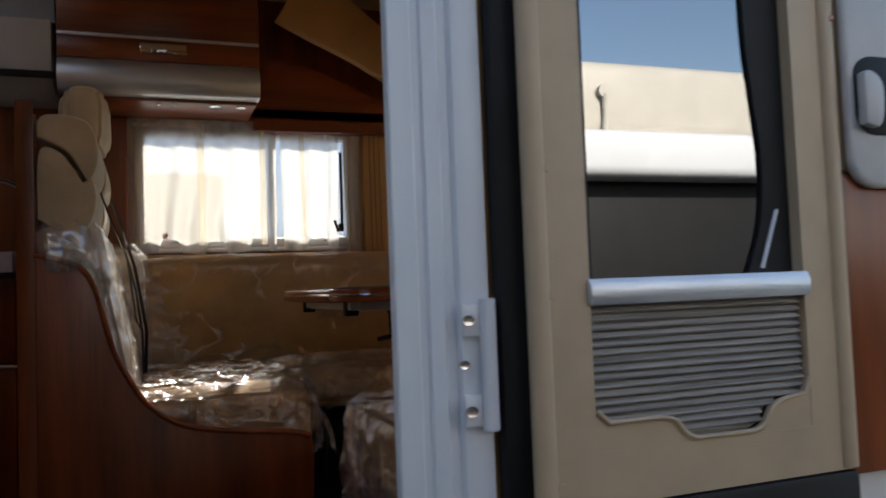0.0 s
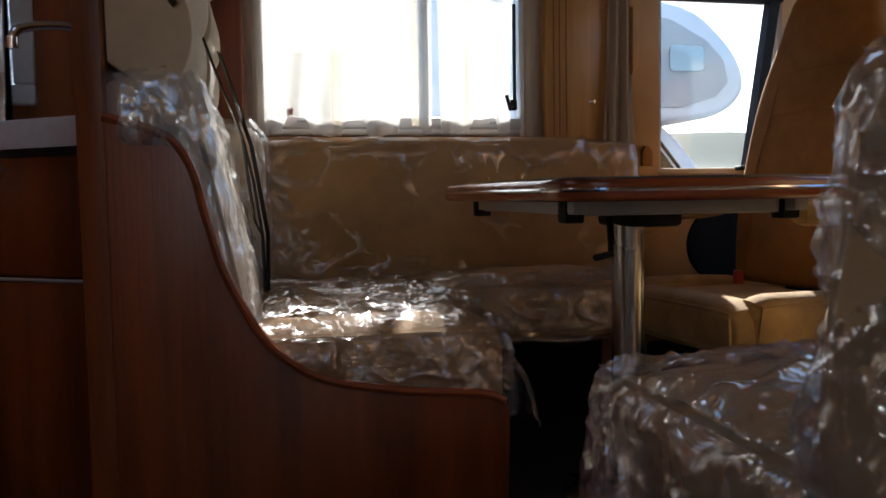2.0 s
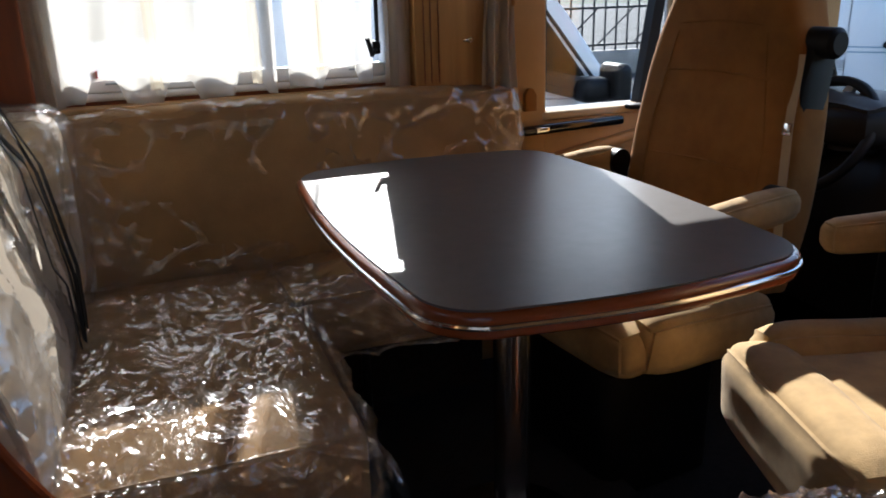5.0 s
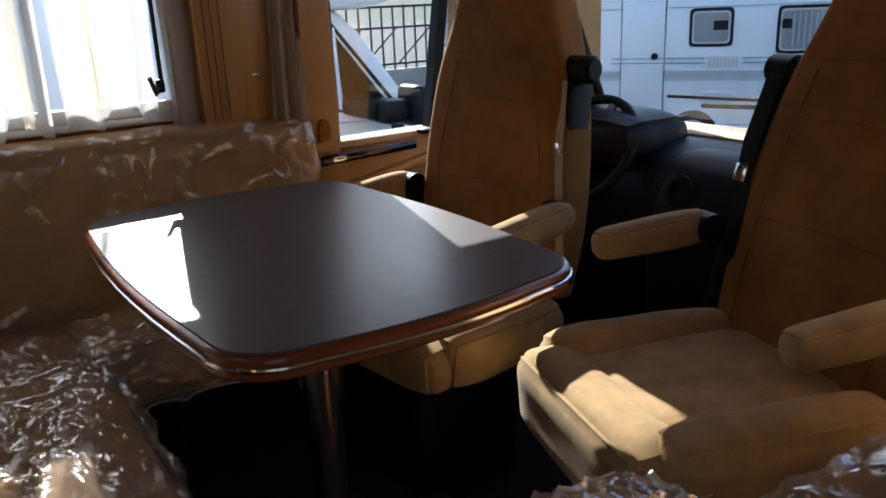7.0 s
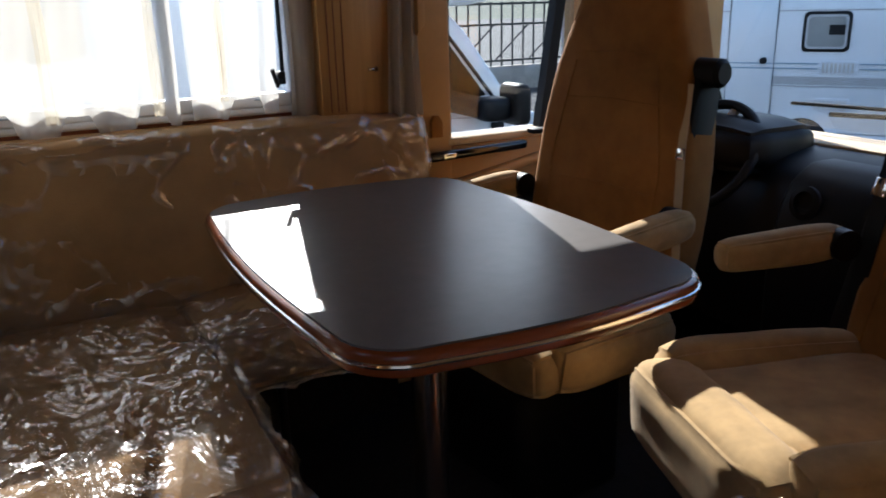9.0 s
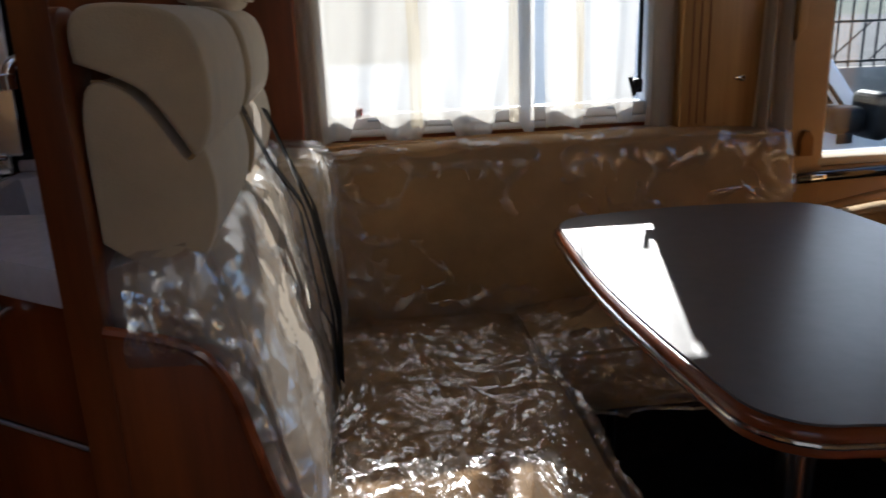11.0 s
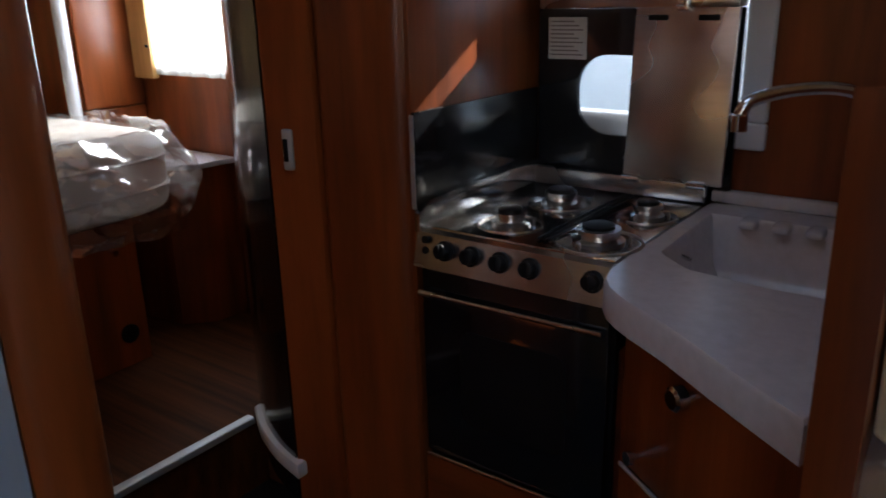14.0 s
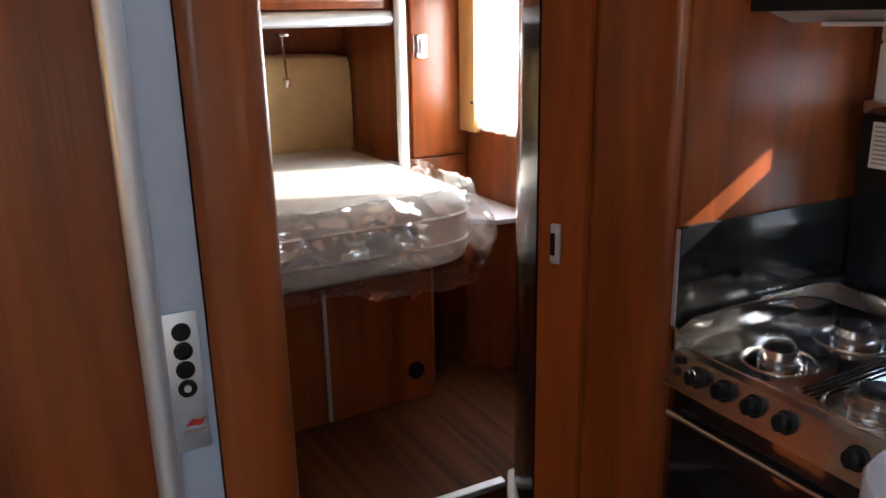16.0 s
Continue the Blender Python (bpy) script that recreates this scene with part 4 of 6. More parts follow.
part("hub", moved(lathe([(0.07, -0.03), (0.075, 0), (0.055, 0.02)], (0, 0, 0), sides=24), WR), BLACK, whl)
for a in (-100, 0, 100):
    part("spoke", moved(box(0.06, 0.185, -0.016, 0.016, -0.012, 0.004, 0.006), WR @ pose(0, 0, 0, 0, 0, a + 90)), GREYPLASTIC, whl)
part("column", moved(tube([(0, 0, 0), (0, 0, -0.3)], 0.035, 12), WR), BLACK, whl)
wip = thing("wiper", (2.45, 1.2, 0.83), "black windscreen wiper resting on the glass", "wiper")
part("arm", tube([(2.44, 1.05, 0.86), (2.42, 1.35, 0.835), (2.42, 1.62, 0.82)], 0.008, 8), BLACK, wip)
part("blade", tube([(2.41, 1.0, 0.885), (2.40, 1.3, 0.86), (2.40, 1.75, 0.845)], 0.006, 8), RUBBER, wip)
part("pivot", lathe([(0.02, 0), (0.02, 0.03), (0.01, 0.04)], (2.44, 1.05, 0.85), sides=14), BLACK, wip)
solo("seat_buckle", box(1.365, 1.39, 1.735, 1.76, 0.415, 0.475, 0.006), RED, "small red and black belt buckle beside the seat", "buckle")

# ---- overhead ----
oh = thing("overhead_cabinet", (0.1, 1.95, 1.44), "dark wood overhead cabinet with a silver lower band", "cabinet")
part("body", box(-0.272, 0.425, 1.79, 2.145, 1.47, 1.975), WOOD_H, oh)
part("door", box(-0.268, 0.418, 1.752, 1.786, 1.662, 1.96, 0.006), WOOD_H, oh)
rl = part("rail", box(-0.268, 0.418, 1.756, 1.786, 1.575, 1.655, 0.004), WOOD_H, oh)
part("lip", moved(box(-0.343, 0.343, -0.004, 0.004, -0.006, 0.006, 0.003), pose(0.075, 1.752, 1.657)), ALU, oh)
part("silver_band", prism(smooth_line([(1.765, 1.575), (1.742, 1.545), (1.738, 1.50), (1.755, 1.462), (1.80, 1.452)], 4) + [(1.83, 1.46), (1.83, 1.575)], "x", -0.268, 0.418, 0.003), ALU, oh, "curved silver band")
part("light_rail", box(-0.268, 0.41, 1.80, 2.10, 1.440, 1.470, 0.004), WOOD_H, oh)
part("latch", join(box(0.0, 0.16, 1.742, 1.756, 1.600, 1.638, 0.005), box(0.042, 0.118, 1.735, 1.745, 1.603, 1.630, 0.003)), CHROME, oh, "chrome push latch")
for lx, lr in ((0.06, 0.008), (0.115, 0.008), (0.26, 0.022), (0.355, 0.018)):
    part("spot_lamp", lathe([(lr, 0), (lr, 0.006), (lr * 0.6, 0.008)], (lx, 1.83, 1.441), (0, 0, -1), 16), CHROME, oh)
hood = thing("kitchen_hood", (-0.72, 1.95, 1.46), "grey kitchen overhead unit with a lamp strip beneath", "cabinet")
part("body", prism([(1.78, 1.50), (1.76, 1.56), (1.76, 1.70), (2.145, 1.70), (2.145, 1.475), (1.86, 1.475)], "x", -1.185, -0.285, 0.006), GREYPLASTIC, hood)
part("upper", box(-1.185, -0.275, 1.80, 2.145, 1.702, 1.975, 0.004), GREYSTRIP, hood)
part("lamp_strip", box(-1.10, -0.78, 1.84, 1.88, 1.468, 1.476, 0.002), WHITE, hood)
part("front_trim", box(-1.185, -0.275, 1.752, 1.766, 1.495, 1.52, 0.004), BLACK, hood)
arch = thing("overcab_arch", (0.95, 1.9, 1.5), "tan padded overcab edge sloping to the side wall", "panel")
part("dark_soffit", prism(smooth_line([(0.43, 1.70), (0.60, 1.69), (0.75, 1.64), (0.90, 1.575), (1.05, 1.50), (1.12, 1.44)], 4) + [(1.12, 1.40), (0.43, 1.40)], "y", 2.06, 2.14), WOOD_H, arch)
part("padded_edge", prism(smooth_line([(0.50, 1.80), (0.62, 1.74), (0.80, 1.66), (0.98, 1.565), (1.20, 1.50), (1.6, 1.48)], 4) + [(1.6, 1.62), (1.2, 1.66), (0.98, 1.77), (0.76, 1.945), (0.60, 1.975)], "y", 1.86, 1.91, 0.012), WALL_TAN, arch)
part("bracket", box(0.93, 0.99, 1.845, 1.862, 1.575, 1.60, 0.004), CHROME, arch)
part("cross_band", box(1.10, 1.60, 0.05, 2.06, 1.60, 1.66, 0.015), WALL_TAN, arch)

# ---- kitchen ----
wt_ = thing("worktop", (-0.52, 1.75, 0.82), "pale moulded worktop with a recessed sink bowl", "worktop")
curve = smooth_line([(-0.738, 1.66), (-0.732, 1.57), (-0.708, 1.515), (-0.655, 1.465), (-0.56, 1.402), (-0.45, 1.318), (-0.345, 1.243), (-0.306, 1.212)], 5)
ctop = [(-0.738, 2.145)] + curve + [(-0.306, 2.145)]
bowl = [(-0.700, 2.02), (-0.690, 1.72), (-0.62, 1.66), (-0.42, 1.63), (-0.33, 1.66), (-0.33, 2.02)]


def slab_with_bowl(outer, inner, z0, z1, depth):
    """A slab whose inner outline sinks into a bowl."""
    bm = bmesh.new()
    n = 64

    def even(poly):
        P = [Vector((*p, 0)) for p in poly] + [Vector((*poly[0], 0))]
        c = sum((p for p in P[:-1]), Vector()) / len(poly)
        res = []
        for k in range(n):
            a = 2 * math.pi * k / n
            d = Vector((math.cos(a), math.sin(a), 0))
            best = None
            for p, q in zip(P, P[1:]):
                e = q - p
                den = d.x * e.y - d.y * e.x
                if abs(den) < 1e-12:
                    continue
                w = p - CEN
                t = (w.x * e.y - w.y * e.x) / den
                s = (w.x * d.y - w.y * d.x) / den
                if t > 0 and -1e-6 <= s <= 1 + 1e-6 and (best is None or t < best):
                    best = t
            res.append(CEN + d * best)
        return res
    CEN = Vector((-0.52, 1.84, 0))
    O, I = even(outer), even(inner)
    rings = [[bm.verts.new((p.x, p.y, z0)) for p in O], [bm.verts.new((p.x, p.y, z1 - 0.006)) for p in O],
             [bm.verts.new((CEN.x + (p.x - CEN.x) * 0.985, CEN.y + (p.y - CEN.y) * 0.99, z1)) for p in O],
             [bm.verts.new((CEN.x + (p.x - CEN.x) * 1.03, CEN.y + (p.y - CEN.y) * 1.03, z1)) for p in I],
             [bm.verts.new((p.x, p.y, z1 - 0.008)) for p in I],
             [bm.verts.new((CEN.x + (p.x - CEN.x) * 0.93, CEN.y + (p.y - CEN.y) * 0.93, z1 - depth * 0.8)) for p in I],
             [bm.verts.new((CEN.x + (p.x - CEN.x) * 0.8, CEN.y + (p.y - CEN.y) * 0.8, z1 - depth)) for p in I]]
    for A, B in zip(rings, rings[1:]):
        for k in range(n):
            bm.faces.new((A[k], A[(k + 1) % n], B[(k + 1) % n], B[k]))
    bm.faces.new(rings[-1])
    bmesh.ops.recalc_face_normals(bm, faces=bm.faces)
    return bm


part("slab", slab_with_bowl(ctop, bowl, 0.815, 0.872, 0.13), WHITEMOULD, wt_)
part("upstand", box(-0.738, -0.306, 2.115, 2.145, 0.872, 0.90, 0.006), WHITEMOULD, wt_)
for k in range(5):
    part("drainer_rib", cushion(-0.64 + k * 0.065, -0.605 + k * 0.065, 1.99, 2.045, 0.855, 0.874, n=4, puff=0.0, rough=0.0), WHITEMOULD, wt_)
part("plug_hole", lathe([(0.028, 0), (0.03, 0.003), (0.02, 0.002)], (-0.52, 1.86, 0.7425), sides=20), CHROME, wt_)
part("overflow", lathe([(0.010, 0), (0.010, 0.004)], (-0.655, 1.74, 0.86), (0.3, 0.2, 1), 12), CHROME, wt_)
tap = thing("kitchen_tap", (-0.34, 1.93, 0.872), "curved chrome kitchen tap over the sink", "tap")
part("base", lathe([(0.026, 0), (0.026, 0.02), (0.017, 0.03), (0.015, 0.12)], (-0.35, 1.95, 0.872), sides=20), CHROME, tap)
part("spout", tube(smooth_line([(-0.35, 1.95, 0.97), (-0.36, 1.945, 1.05), (-0.395, 1.925, 1.125), (-0.45, 1.89, 1.158), (-0.52, 1.85, 1.160), (-0.585, 1.81, 1.142), (-0.60, 1.80, 1.115)], 5), 0.012, 12), CHROME, tap)
part("nozzle", lathe([(0.016, 0), (0.016, 0.028), (0.012, 0.03)], (-0.601, 1.798, 1.09), sides=16), CHROME, tap)
part("lever", tube([(-0.35, 1.95, 0.985), (-0.33, 1.89, 1.02)], 0.007, 8), CHROME, tap)
sc = thing("sink_cabinet", (-0.5, 1.75, 0.0), "cherry wood sink cabinet with doors following a curved front", "cabinet")
part("carcass", prism([(-0.728, 2.14), (-0.728, 1.63), (-0.67, 1.53), (-0.55, 1.455), (-0.315, 1.285), (-0.315, 2.14)], "z", 0.0, 0.70), WOOD, sc)


def cab_door(name, a, b, z0, z1, parent, mat_=WOOD, proud=0.014):
    A, B = Vector((*a, 0)), Vector((*b, 0))
    d = (B - A).normalized()
    nrm = Vector((d.y, -d.x, 0))
    m = Matrix.Translation((A + B) / 2 + nrm * (proud / 2 + 0.003)) @ Matrix.Rotation(math.atan2(d.y, d.x), 4, "Z")
    return part(name, moved(box(-(B - A).length / 2 + 0.004, (B - A).length / 2 - 0.004, -proud / 2, proud / 2, z0, z1, 0.004), m), mat_, parent)


dr = cab_door("drawer_front", (-0.66, 1.525), (-0.325, 1.292), 0.56, 0.80, sc)
dd = cab_door("door", (-0.66, 1.525), (-0.325, 1.292), 0.04, 0.55, sc)
part("knob", lathe([(0.007, 0), (0.007, 0.014), (0.019, 0.018), (0.019, 0.034), (0.014, 0.038)], (-0.515, 1.405, 0.775), (-0.57, -0.82, 0), 20), CHROME, dr, "chrome push knob")
part("knob", lathe([(0.005, 0), (0.005, 0.010), (0.012, 0.013), (0.012, 0.022)], (-0.62, 1.475, 0.60), (-0.57, -0.82, 0), 16), CHROME, dr)
part("edge_rail", tube([(-0.665, 1.508, 0.553), (-0.325, 1.272, 0.553)], 0.004, 8), ALU, sc, "thin metal rail between the fronts")

ov = thing("cooker", (-0.96, 1.85, 0.0), "steel cooker with four burners and a black oven door", "cooker")
HX0, HX1, HY0, HY1, HZ = -1.183, -0.742, 1.62, 2.10, 0.872
part("body", box(HX0, HX1, 1.645, 2.13, 0.30, 0.80), BLACK, ov)
part("hob_plate", box(HX0, HX1, HY0 + 0.01, HY1 + 0.02, 0.858, HZ, 0.003), HOBSTEEL, ov)
part("left_rim", prism([(1.615, 0.86), (1.615, 0.90), (1.66, 0.922), (2.11, 0.93), (2.11, 0.86)], "x", HX0 - 0.004, HX0 + 0.010, 0.002), HOBSTEEL, ov)
part("back_rim", box(HX0, HX1, 2.085, 2.105, HZ, 0.915, 0.004), STEEL, ov)
fp = part("control_panel", prism([(1.600, 0.790), (1.616, 0.862), (1.64, 0.872), (1.66, 0.790)], "x", HX0, HX1, 0.003), STEEL, ov, "steel control panel")
for kx in (-1.105, -1.04, -0.972, -0.905, -0.775):
    k_ = part("knob", lathe([(0.021, 0), (0.021, 0.006), (0.016, 0.008), (0.015, 0.024), (0.012, 0.026)], (kx, 1.611, 0.832), (0, -1, 0.22), 18), BLACK, ov, "black turning knob")
    part("pointer", box(kx - 0.0035, kx + 0.0035, 1.580, 1.586, 0.824, 0.852, 0.001), BLACK, k_)
for kz in (0.825, 0.848):
    part("button", lathe([(0.008, 0), (0.008, 0.006)], (-1.155, 1.612, kz), (0, -1, 0.3), 12), BLACK, ov)
for bx, by, br in ((-1.02, 1.725, 0.040), (-0.815, 1.71, 0.050), (-1.015, 1.93, 0.044), (-0.805, 1.92, 0.036)):
    bu = part("burner", lathe([(br * 1.0, 0), (br * 1.0, 0.008), (br * 0.75, 0.012), (br * 0.72, 0.02), (br * 0.85, 0.022), (br * 0.85, 0.03), (br * 0.5, 0.031), (br * 0.48, 0.026)], (bx, by, HZ), sides=28), STEEL, ov, "round gas burner")
    part("cap", lathe([(br * 0.62, 0.022), (br * 0.62, 0.036), (br * 0.5, 0.039)], (bx, by, HZ), sides=24), BLACK, bu)
    part("dish_ring", tube([(bx + br * 1.65 * math.cos(a * math.pi / 16), by + br * 1.65 * math.sin(a * math.pi / 16), HZ + 0.001) for a in range(32)], 0.0035, 6, closed=True), STEEL, bu)
    for a in (20, 140, 260):
        part("pin", tube([(bx + br * 1.2 * math.cos(radians(a)), by + br * 1.2 * math.sin(radians(a)), HZ), (bx + br * 1.2 * math.cos(radians(a)), by + br * 1.2 * math.sin(radians(a)), HZ + 0.016)], 0.003, 6), STEEL, bu)
part("pan_support", join(*[tube([(-0.905 + dx, 1.66, HZ + 0.006), (-0.905 + dx, 2.06, HZ + 0.006)], 0.003, 6) for dx in (-0.012, 0.0, 0.012)]), BLACK, ov)
od = part("oven_door", box(HX0 + 0.004, HX1 - 0.004, 1.622, 1.642, 0.34, 0.785, 0.006), BLACKGLOSS, ov, "black glass oven door")
part("handle", tube([(HX0 + 0.01, 1.606, 0.730), (HX1 - 0.01, 1.606, 0.735)], 0.006, 10), STEEL, od)
part("window", prism([(x, z) for x, z in rounded(-1.08, -0.83, 0.44, 0.66, 0.03)], "y", 1.6195, 1.6215), BLACK, od)
part("lower_trim", tube([(HX0 + 0.01, 1.618, 0.335), (HX1 - 0.01, 1.618, 0.335)], 0.004, 8), STEEL, ov)
cd = thing("low_cabinet", (-0.96, 1.7, 0.0), "cherry wood drawer front under the oven", "cabinet")
part("front", box(HX0, HX1, 1.622, 1.64, 0.06, 0.325, 0.005), WOOD_H, cd)
part("plinth", box(HX0, HX1, 1.66, 2.1, 0.0, 0.05), BLACK, cd)
lid = thing("hob_lid", (-0.81, 2.08, 0.91), "folded-up brushed steel hob lid leaning on the wall", "lid")
LT = pose(-0.812, 2.062, 0.92, 0, 0, 0)
part("plate", moved(prism(rounded(-0.112, 0.112, 0.0, 0.40, 0.006, 3), "y", -0.006, 0.006, 0.002), LT @ pose(0, 0, 0, -5, 0, 0)), STEEL, lid)
for sx in (-0.06, 0.05):
    for sz in (0.345, 0.375):
        part("slot", moved(box(sx - 0.022, sx + 0.022, -0.009, -0.0055, sz, sz + 0.012, 0.002), LT @ pose(0, 0, 0, -5, 0, 0)), BLACK, lid)
part("catch", moved(box(-0.018, 0.01, -0.022, -0.006, 0.365, 0.376, 0.003), LT @ pose(0, 0, 0, -5, 0, 0)), CHROME, lid)
part("catch_post", moved(lathe([(0.006, 0), (0.006, 0.02)], (0.005, -0.02, 0.375), sides=12), LT @ pose(0, 0, 0, -5, 0, 0)), CHROME, lid)
for sx in (-0.09, 0.06):
    part("hinge", moved(tube([(sx - 0.02, -0.012, 0.0), (sx + 0.02, -0.012, 0.0)], 0.008, 10), LT), CHROME, lid)
def holed_plate(rect, hole, a, b):
    """A plate in the x-z plane from y = a to b with a rounded hole."""
    x0, x1, z0, z1 = rect
    cx, cz = sum(p[0] for p in hole) / len(hole), sum(p[1] for p in hole) / len(hole)
    bm = bmesh.new()

    def rim(p):
        dx, dz = p[0] - cx, p[1] - cz
        k = min(((x1 if dx > 0 else x0) - cx) / dx if abs(dx) > 1e-9 else 1e9, ((z1 if dz > 0 else z0) - cz) / dz if abs(dz) > 1e-9 else 1e9)
        return (cx + dx * k, cz + dz * k)
    pts = list(hole)
    for c in ((x0, z0), (x0, z1), (x1, z0), (x1, z1)):
        i = min(range(len(pts)), key=lambda j: (rim(pts[j])[0] - c[0]) ** 2 + (rim(pts[j])[1] - c[1]) ** 2)
        pts[i] = (*pts[i], c)
    rings = []
    for y in (a, b):
        rings.append([bm.verts.new((p[0], y, p[1])) for p in pts])
        rings.append([bm.verts.new((q[0], y, q[1])) for q in [p[2] if len(p) > 2 else rim(p) for p in pts]])
    n = len(pts)
    for A, B in ((0, 1), (2, 3), (0, 2), (1, 3)):
        for i in range(n):
            bm.faces.new((rings[A][i], rings[A][(i + 1) % n], rings[B][(i + 1) % n], rings[B][i]))
    bmesh.ops.recalc_face_normals(bm, faces=bm.faces)
    return bm


bp_ = thing("splash_panel", (-0.93, 2.12, 0.87), "glossy black splash panel behind the cooker", "panel")
HOLE = rounded(-1.078, -0.80, 1.000, 1.186, 0.075, 8)
part("back_glass", holed_plate((-1.185, -0.70, 0.872, 1.289), HOLE, 2.122, 2.134), BLACKGLOSS, bp_)
clear = part("clear_pane", prism(rounded(-1.078, -0.80, 1.000, 1.186, 0.075, 8), "y", 2.126, 2.130), GLASS, bp_, "clear rounded view field in the black glass")
clear.visible_shadow = False
part("side_glass", box(-1.196, -1.186, 1.625, 2.12, 0.90, 1.105, 0.002), BLACKGLOSS, bp_)
part("top_rail", box(-1.165, -0.70, 2.085, 2.14, 1.290, 1.316, 0.005), STEEL, bp_, "dull metal rail on top")
lb = thing("printed_notice", (-1.11, 2.12, 1.19), "small printed paper notice stuck on the splash panel", "notice")
part("sheet", box(-1.158, -1.058, 2.119, 2.1215, 1.174, 1.270), PAPER, lb)
for k in range(9):
    part("text_line", box(-1.152, -1.066 - 0.012 * (k % 3), 2.1180, 2.1189, 1.183 + k * 0.0095, 1.186 + k * 0.0095), INK, lb)
cs = thing("cooker_side_panel", (-1.2, 1.88, 1.1), "cherry wood panel beside the cooker", "panel")
part("board", box(-1.215, -1.198, 1.63, 2.145, 0.0, 1.975, 0.003), WOOD, cs)
part("edge_strip", box(-1.1975, -1.188, 1.622, 1.632, 0.905, 1.10), ALU, cs)

# ---- wardrobe column and corridor ----
wc = thing("tall_cupboard", (-1.5, 1.85, 0.0), "tall rounded cherry wood cupboard with a sliding door", "cupboard")
colp = [(-1.216, 2.145)] + smooth_line([(-1.200, 1.660), (-1.215, 1.622), (-1.265, 1.602), (-1.33, 1.588), (-1.385, 1.575), (-1.402, 1.578)], 5) + [(-1.402, 2.145)]
part("rounded_post", prism(colp, "z", 0.0, 1.975), WOOD, wc)
slp = [(-1.408, 1.590), (-1.408, 1.566)] + smooth_line([(-1.425, 1.558), (-1.47, 1.540), (-1.51, 1.522)], 3) + [(-1.514, 1.560)]
sl = part("sliding_door", prism(slp, "z", 0.10, 1.93), WOOD, wc, "narrow cherry wood sliding door")
part("handle", moved(box(-0.012, 0.012, -0.006, 0.006, -0.045, 0.045, 0.005), pose(-1.462, 1.534, 1.02, 0, 0, 22)), GREYPLASTIC, sl, "recessed grey pull with black insert")
part("handle_insert", moved(box(-0.005, 0.005, -0.0075, 0.0, -0.025, 0.025, 0.002), pose(-1.4635, 1.530, 1.02, 0, 0, 22)), BLACK, sl)
part("carcass", box(-1.80, -1.404, 1.66, 2.145, 0.0, 1.975), WOOD, wc)
bd = thing("black_door", (-1.66, 1.58, 0.0), "glossy black curved shower door with a white tray", "door")
part("leaf", prism(smooth_line([(-1.515, 1.520), (-1.60, 1.545), (-1.70, 1.590), (-1.80, 1.655)], 4) + [(-1.80, 1.675), (-1.70, 1.612), (-1.60, 1.567), (-1.515, 1.545)], "z", 0.12, 1.93), BLACKGLOSS, bd)
part("tray", prism(smooth_line([(-1.49, 1.500), (-1.60, 1.528), (-1.71, 1.575), (-1.81, 1.640)], 4) + [(-1.81, 1.70), (-1.49, 1.60)], "z", 0.20, 0.245, 0.01), WHITE, bd)
bb = thing("bathroom_front", (-1.1, 0.4, 0.0), "cherry wood bathroom front with a grey switch post", "cupboard")
part("panel", box(-1.03, -1.000, 0.0, 0.632, 0.0, 1.975), WOOD, bb)
part("carcass", box(-1.79, -1.031, 0.0, 0.74, 0.0, 1.975), WOOD, bb)
part("rounded_post", prism([(-1.10, 0.70)] + smooth_line([(-0.985, 0.702), (-0.972, 0.72), (-0.975, 0.765), (-1.00, 0.795), (-1.05, 0.80)], 4) + [(-1.10, 0.80)], "z", 0.0, 1.975), WOOD, bb)
part("return_panel", box(-1.79, -1.10, 0.742, 0.79, 0.0, 1.975), WOOD, bb)
part("pole", tube([(-0.985, 0.640, 0.0), (-0.985, 0.640, 1.975)], 0.014, 16), ALU, bb, "slim aluminium pole")
part("grey_strip", box(-1.03, -0.985, 0.652, 0.700, 0.0, 1.975, 0.002), GREYSTRIP, bb, "flat blue-grey strip")
sw = thing("switch_plate", (-0.98, 0.675, 1.03), "aluminium switch plate with four round black sockets", "switch plate")
part("plate", box(-0.984, -0.979, 0.652, 0.690, 1.022, 1.192, 0.002), ALU, sw)
for k in range(4):
    so = part("socket", lathe([(0.0105, 0), (0.0105, 0.003), (0.008, 0.0035), (0.0075, 0.001)], (-0.9795, 0.671, 1.169 - k * 0.0227), (1, 0, 0), 20), BLACK, sw)
    if k == 3:
        part("pin_ring", lathe([(0.004, 0), (0.004, 0.004)], (-0.979, 0.671, 1.169 - k * 0.0227), (1, 0, 0), 10), GREYPLASTIC, so)
part("red_mark", prism([(0.664, 1.054), (0.672, 1.062), (0.681, 1.059), (0.687, 1.062), (0.681, 1.052), (0.674, 1.054)], "x", -0.9787, -0.978), RED, sw)
part("dark_mark", box(-0.9787, -0.978, 0.661, 0.689, 1.043, 1.049), INK, sw)

# ---- bedroom ----
bed = thing("bed", (-3.2, 1.3, 0.22), "fixed bed with film-wrapped white mattress on a wood base", "bed")
part("base", prism([(-3.42, 0.75), (-3.42, 1.78), (-2.52, 1.78), (-2.385, 1.70), (-2.36, 1.10), (-2.36, 0.75)], "z", 0.22, 0.69), WOOD, bed, "cherry wood bed base")
part("base_strip", box(-2.362, -2.352, 1.300, 1.312, 0.23, 0.68), ALU, bed)
part("base_lock", lathe([(0.009, 0), (0.009, 0.012)], (-2.378, 1.62, 0.60), (1, 0.05, 0), 14), CHROME, bed)
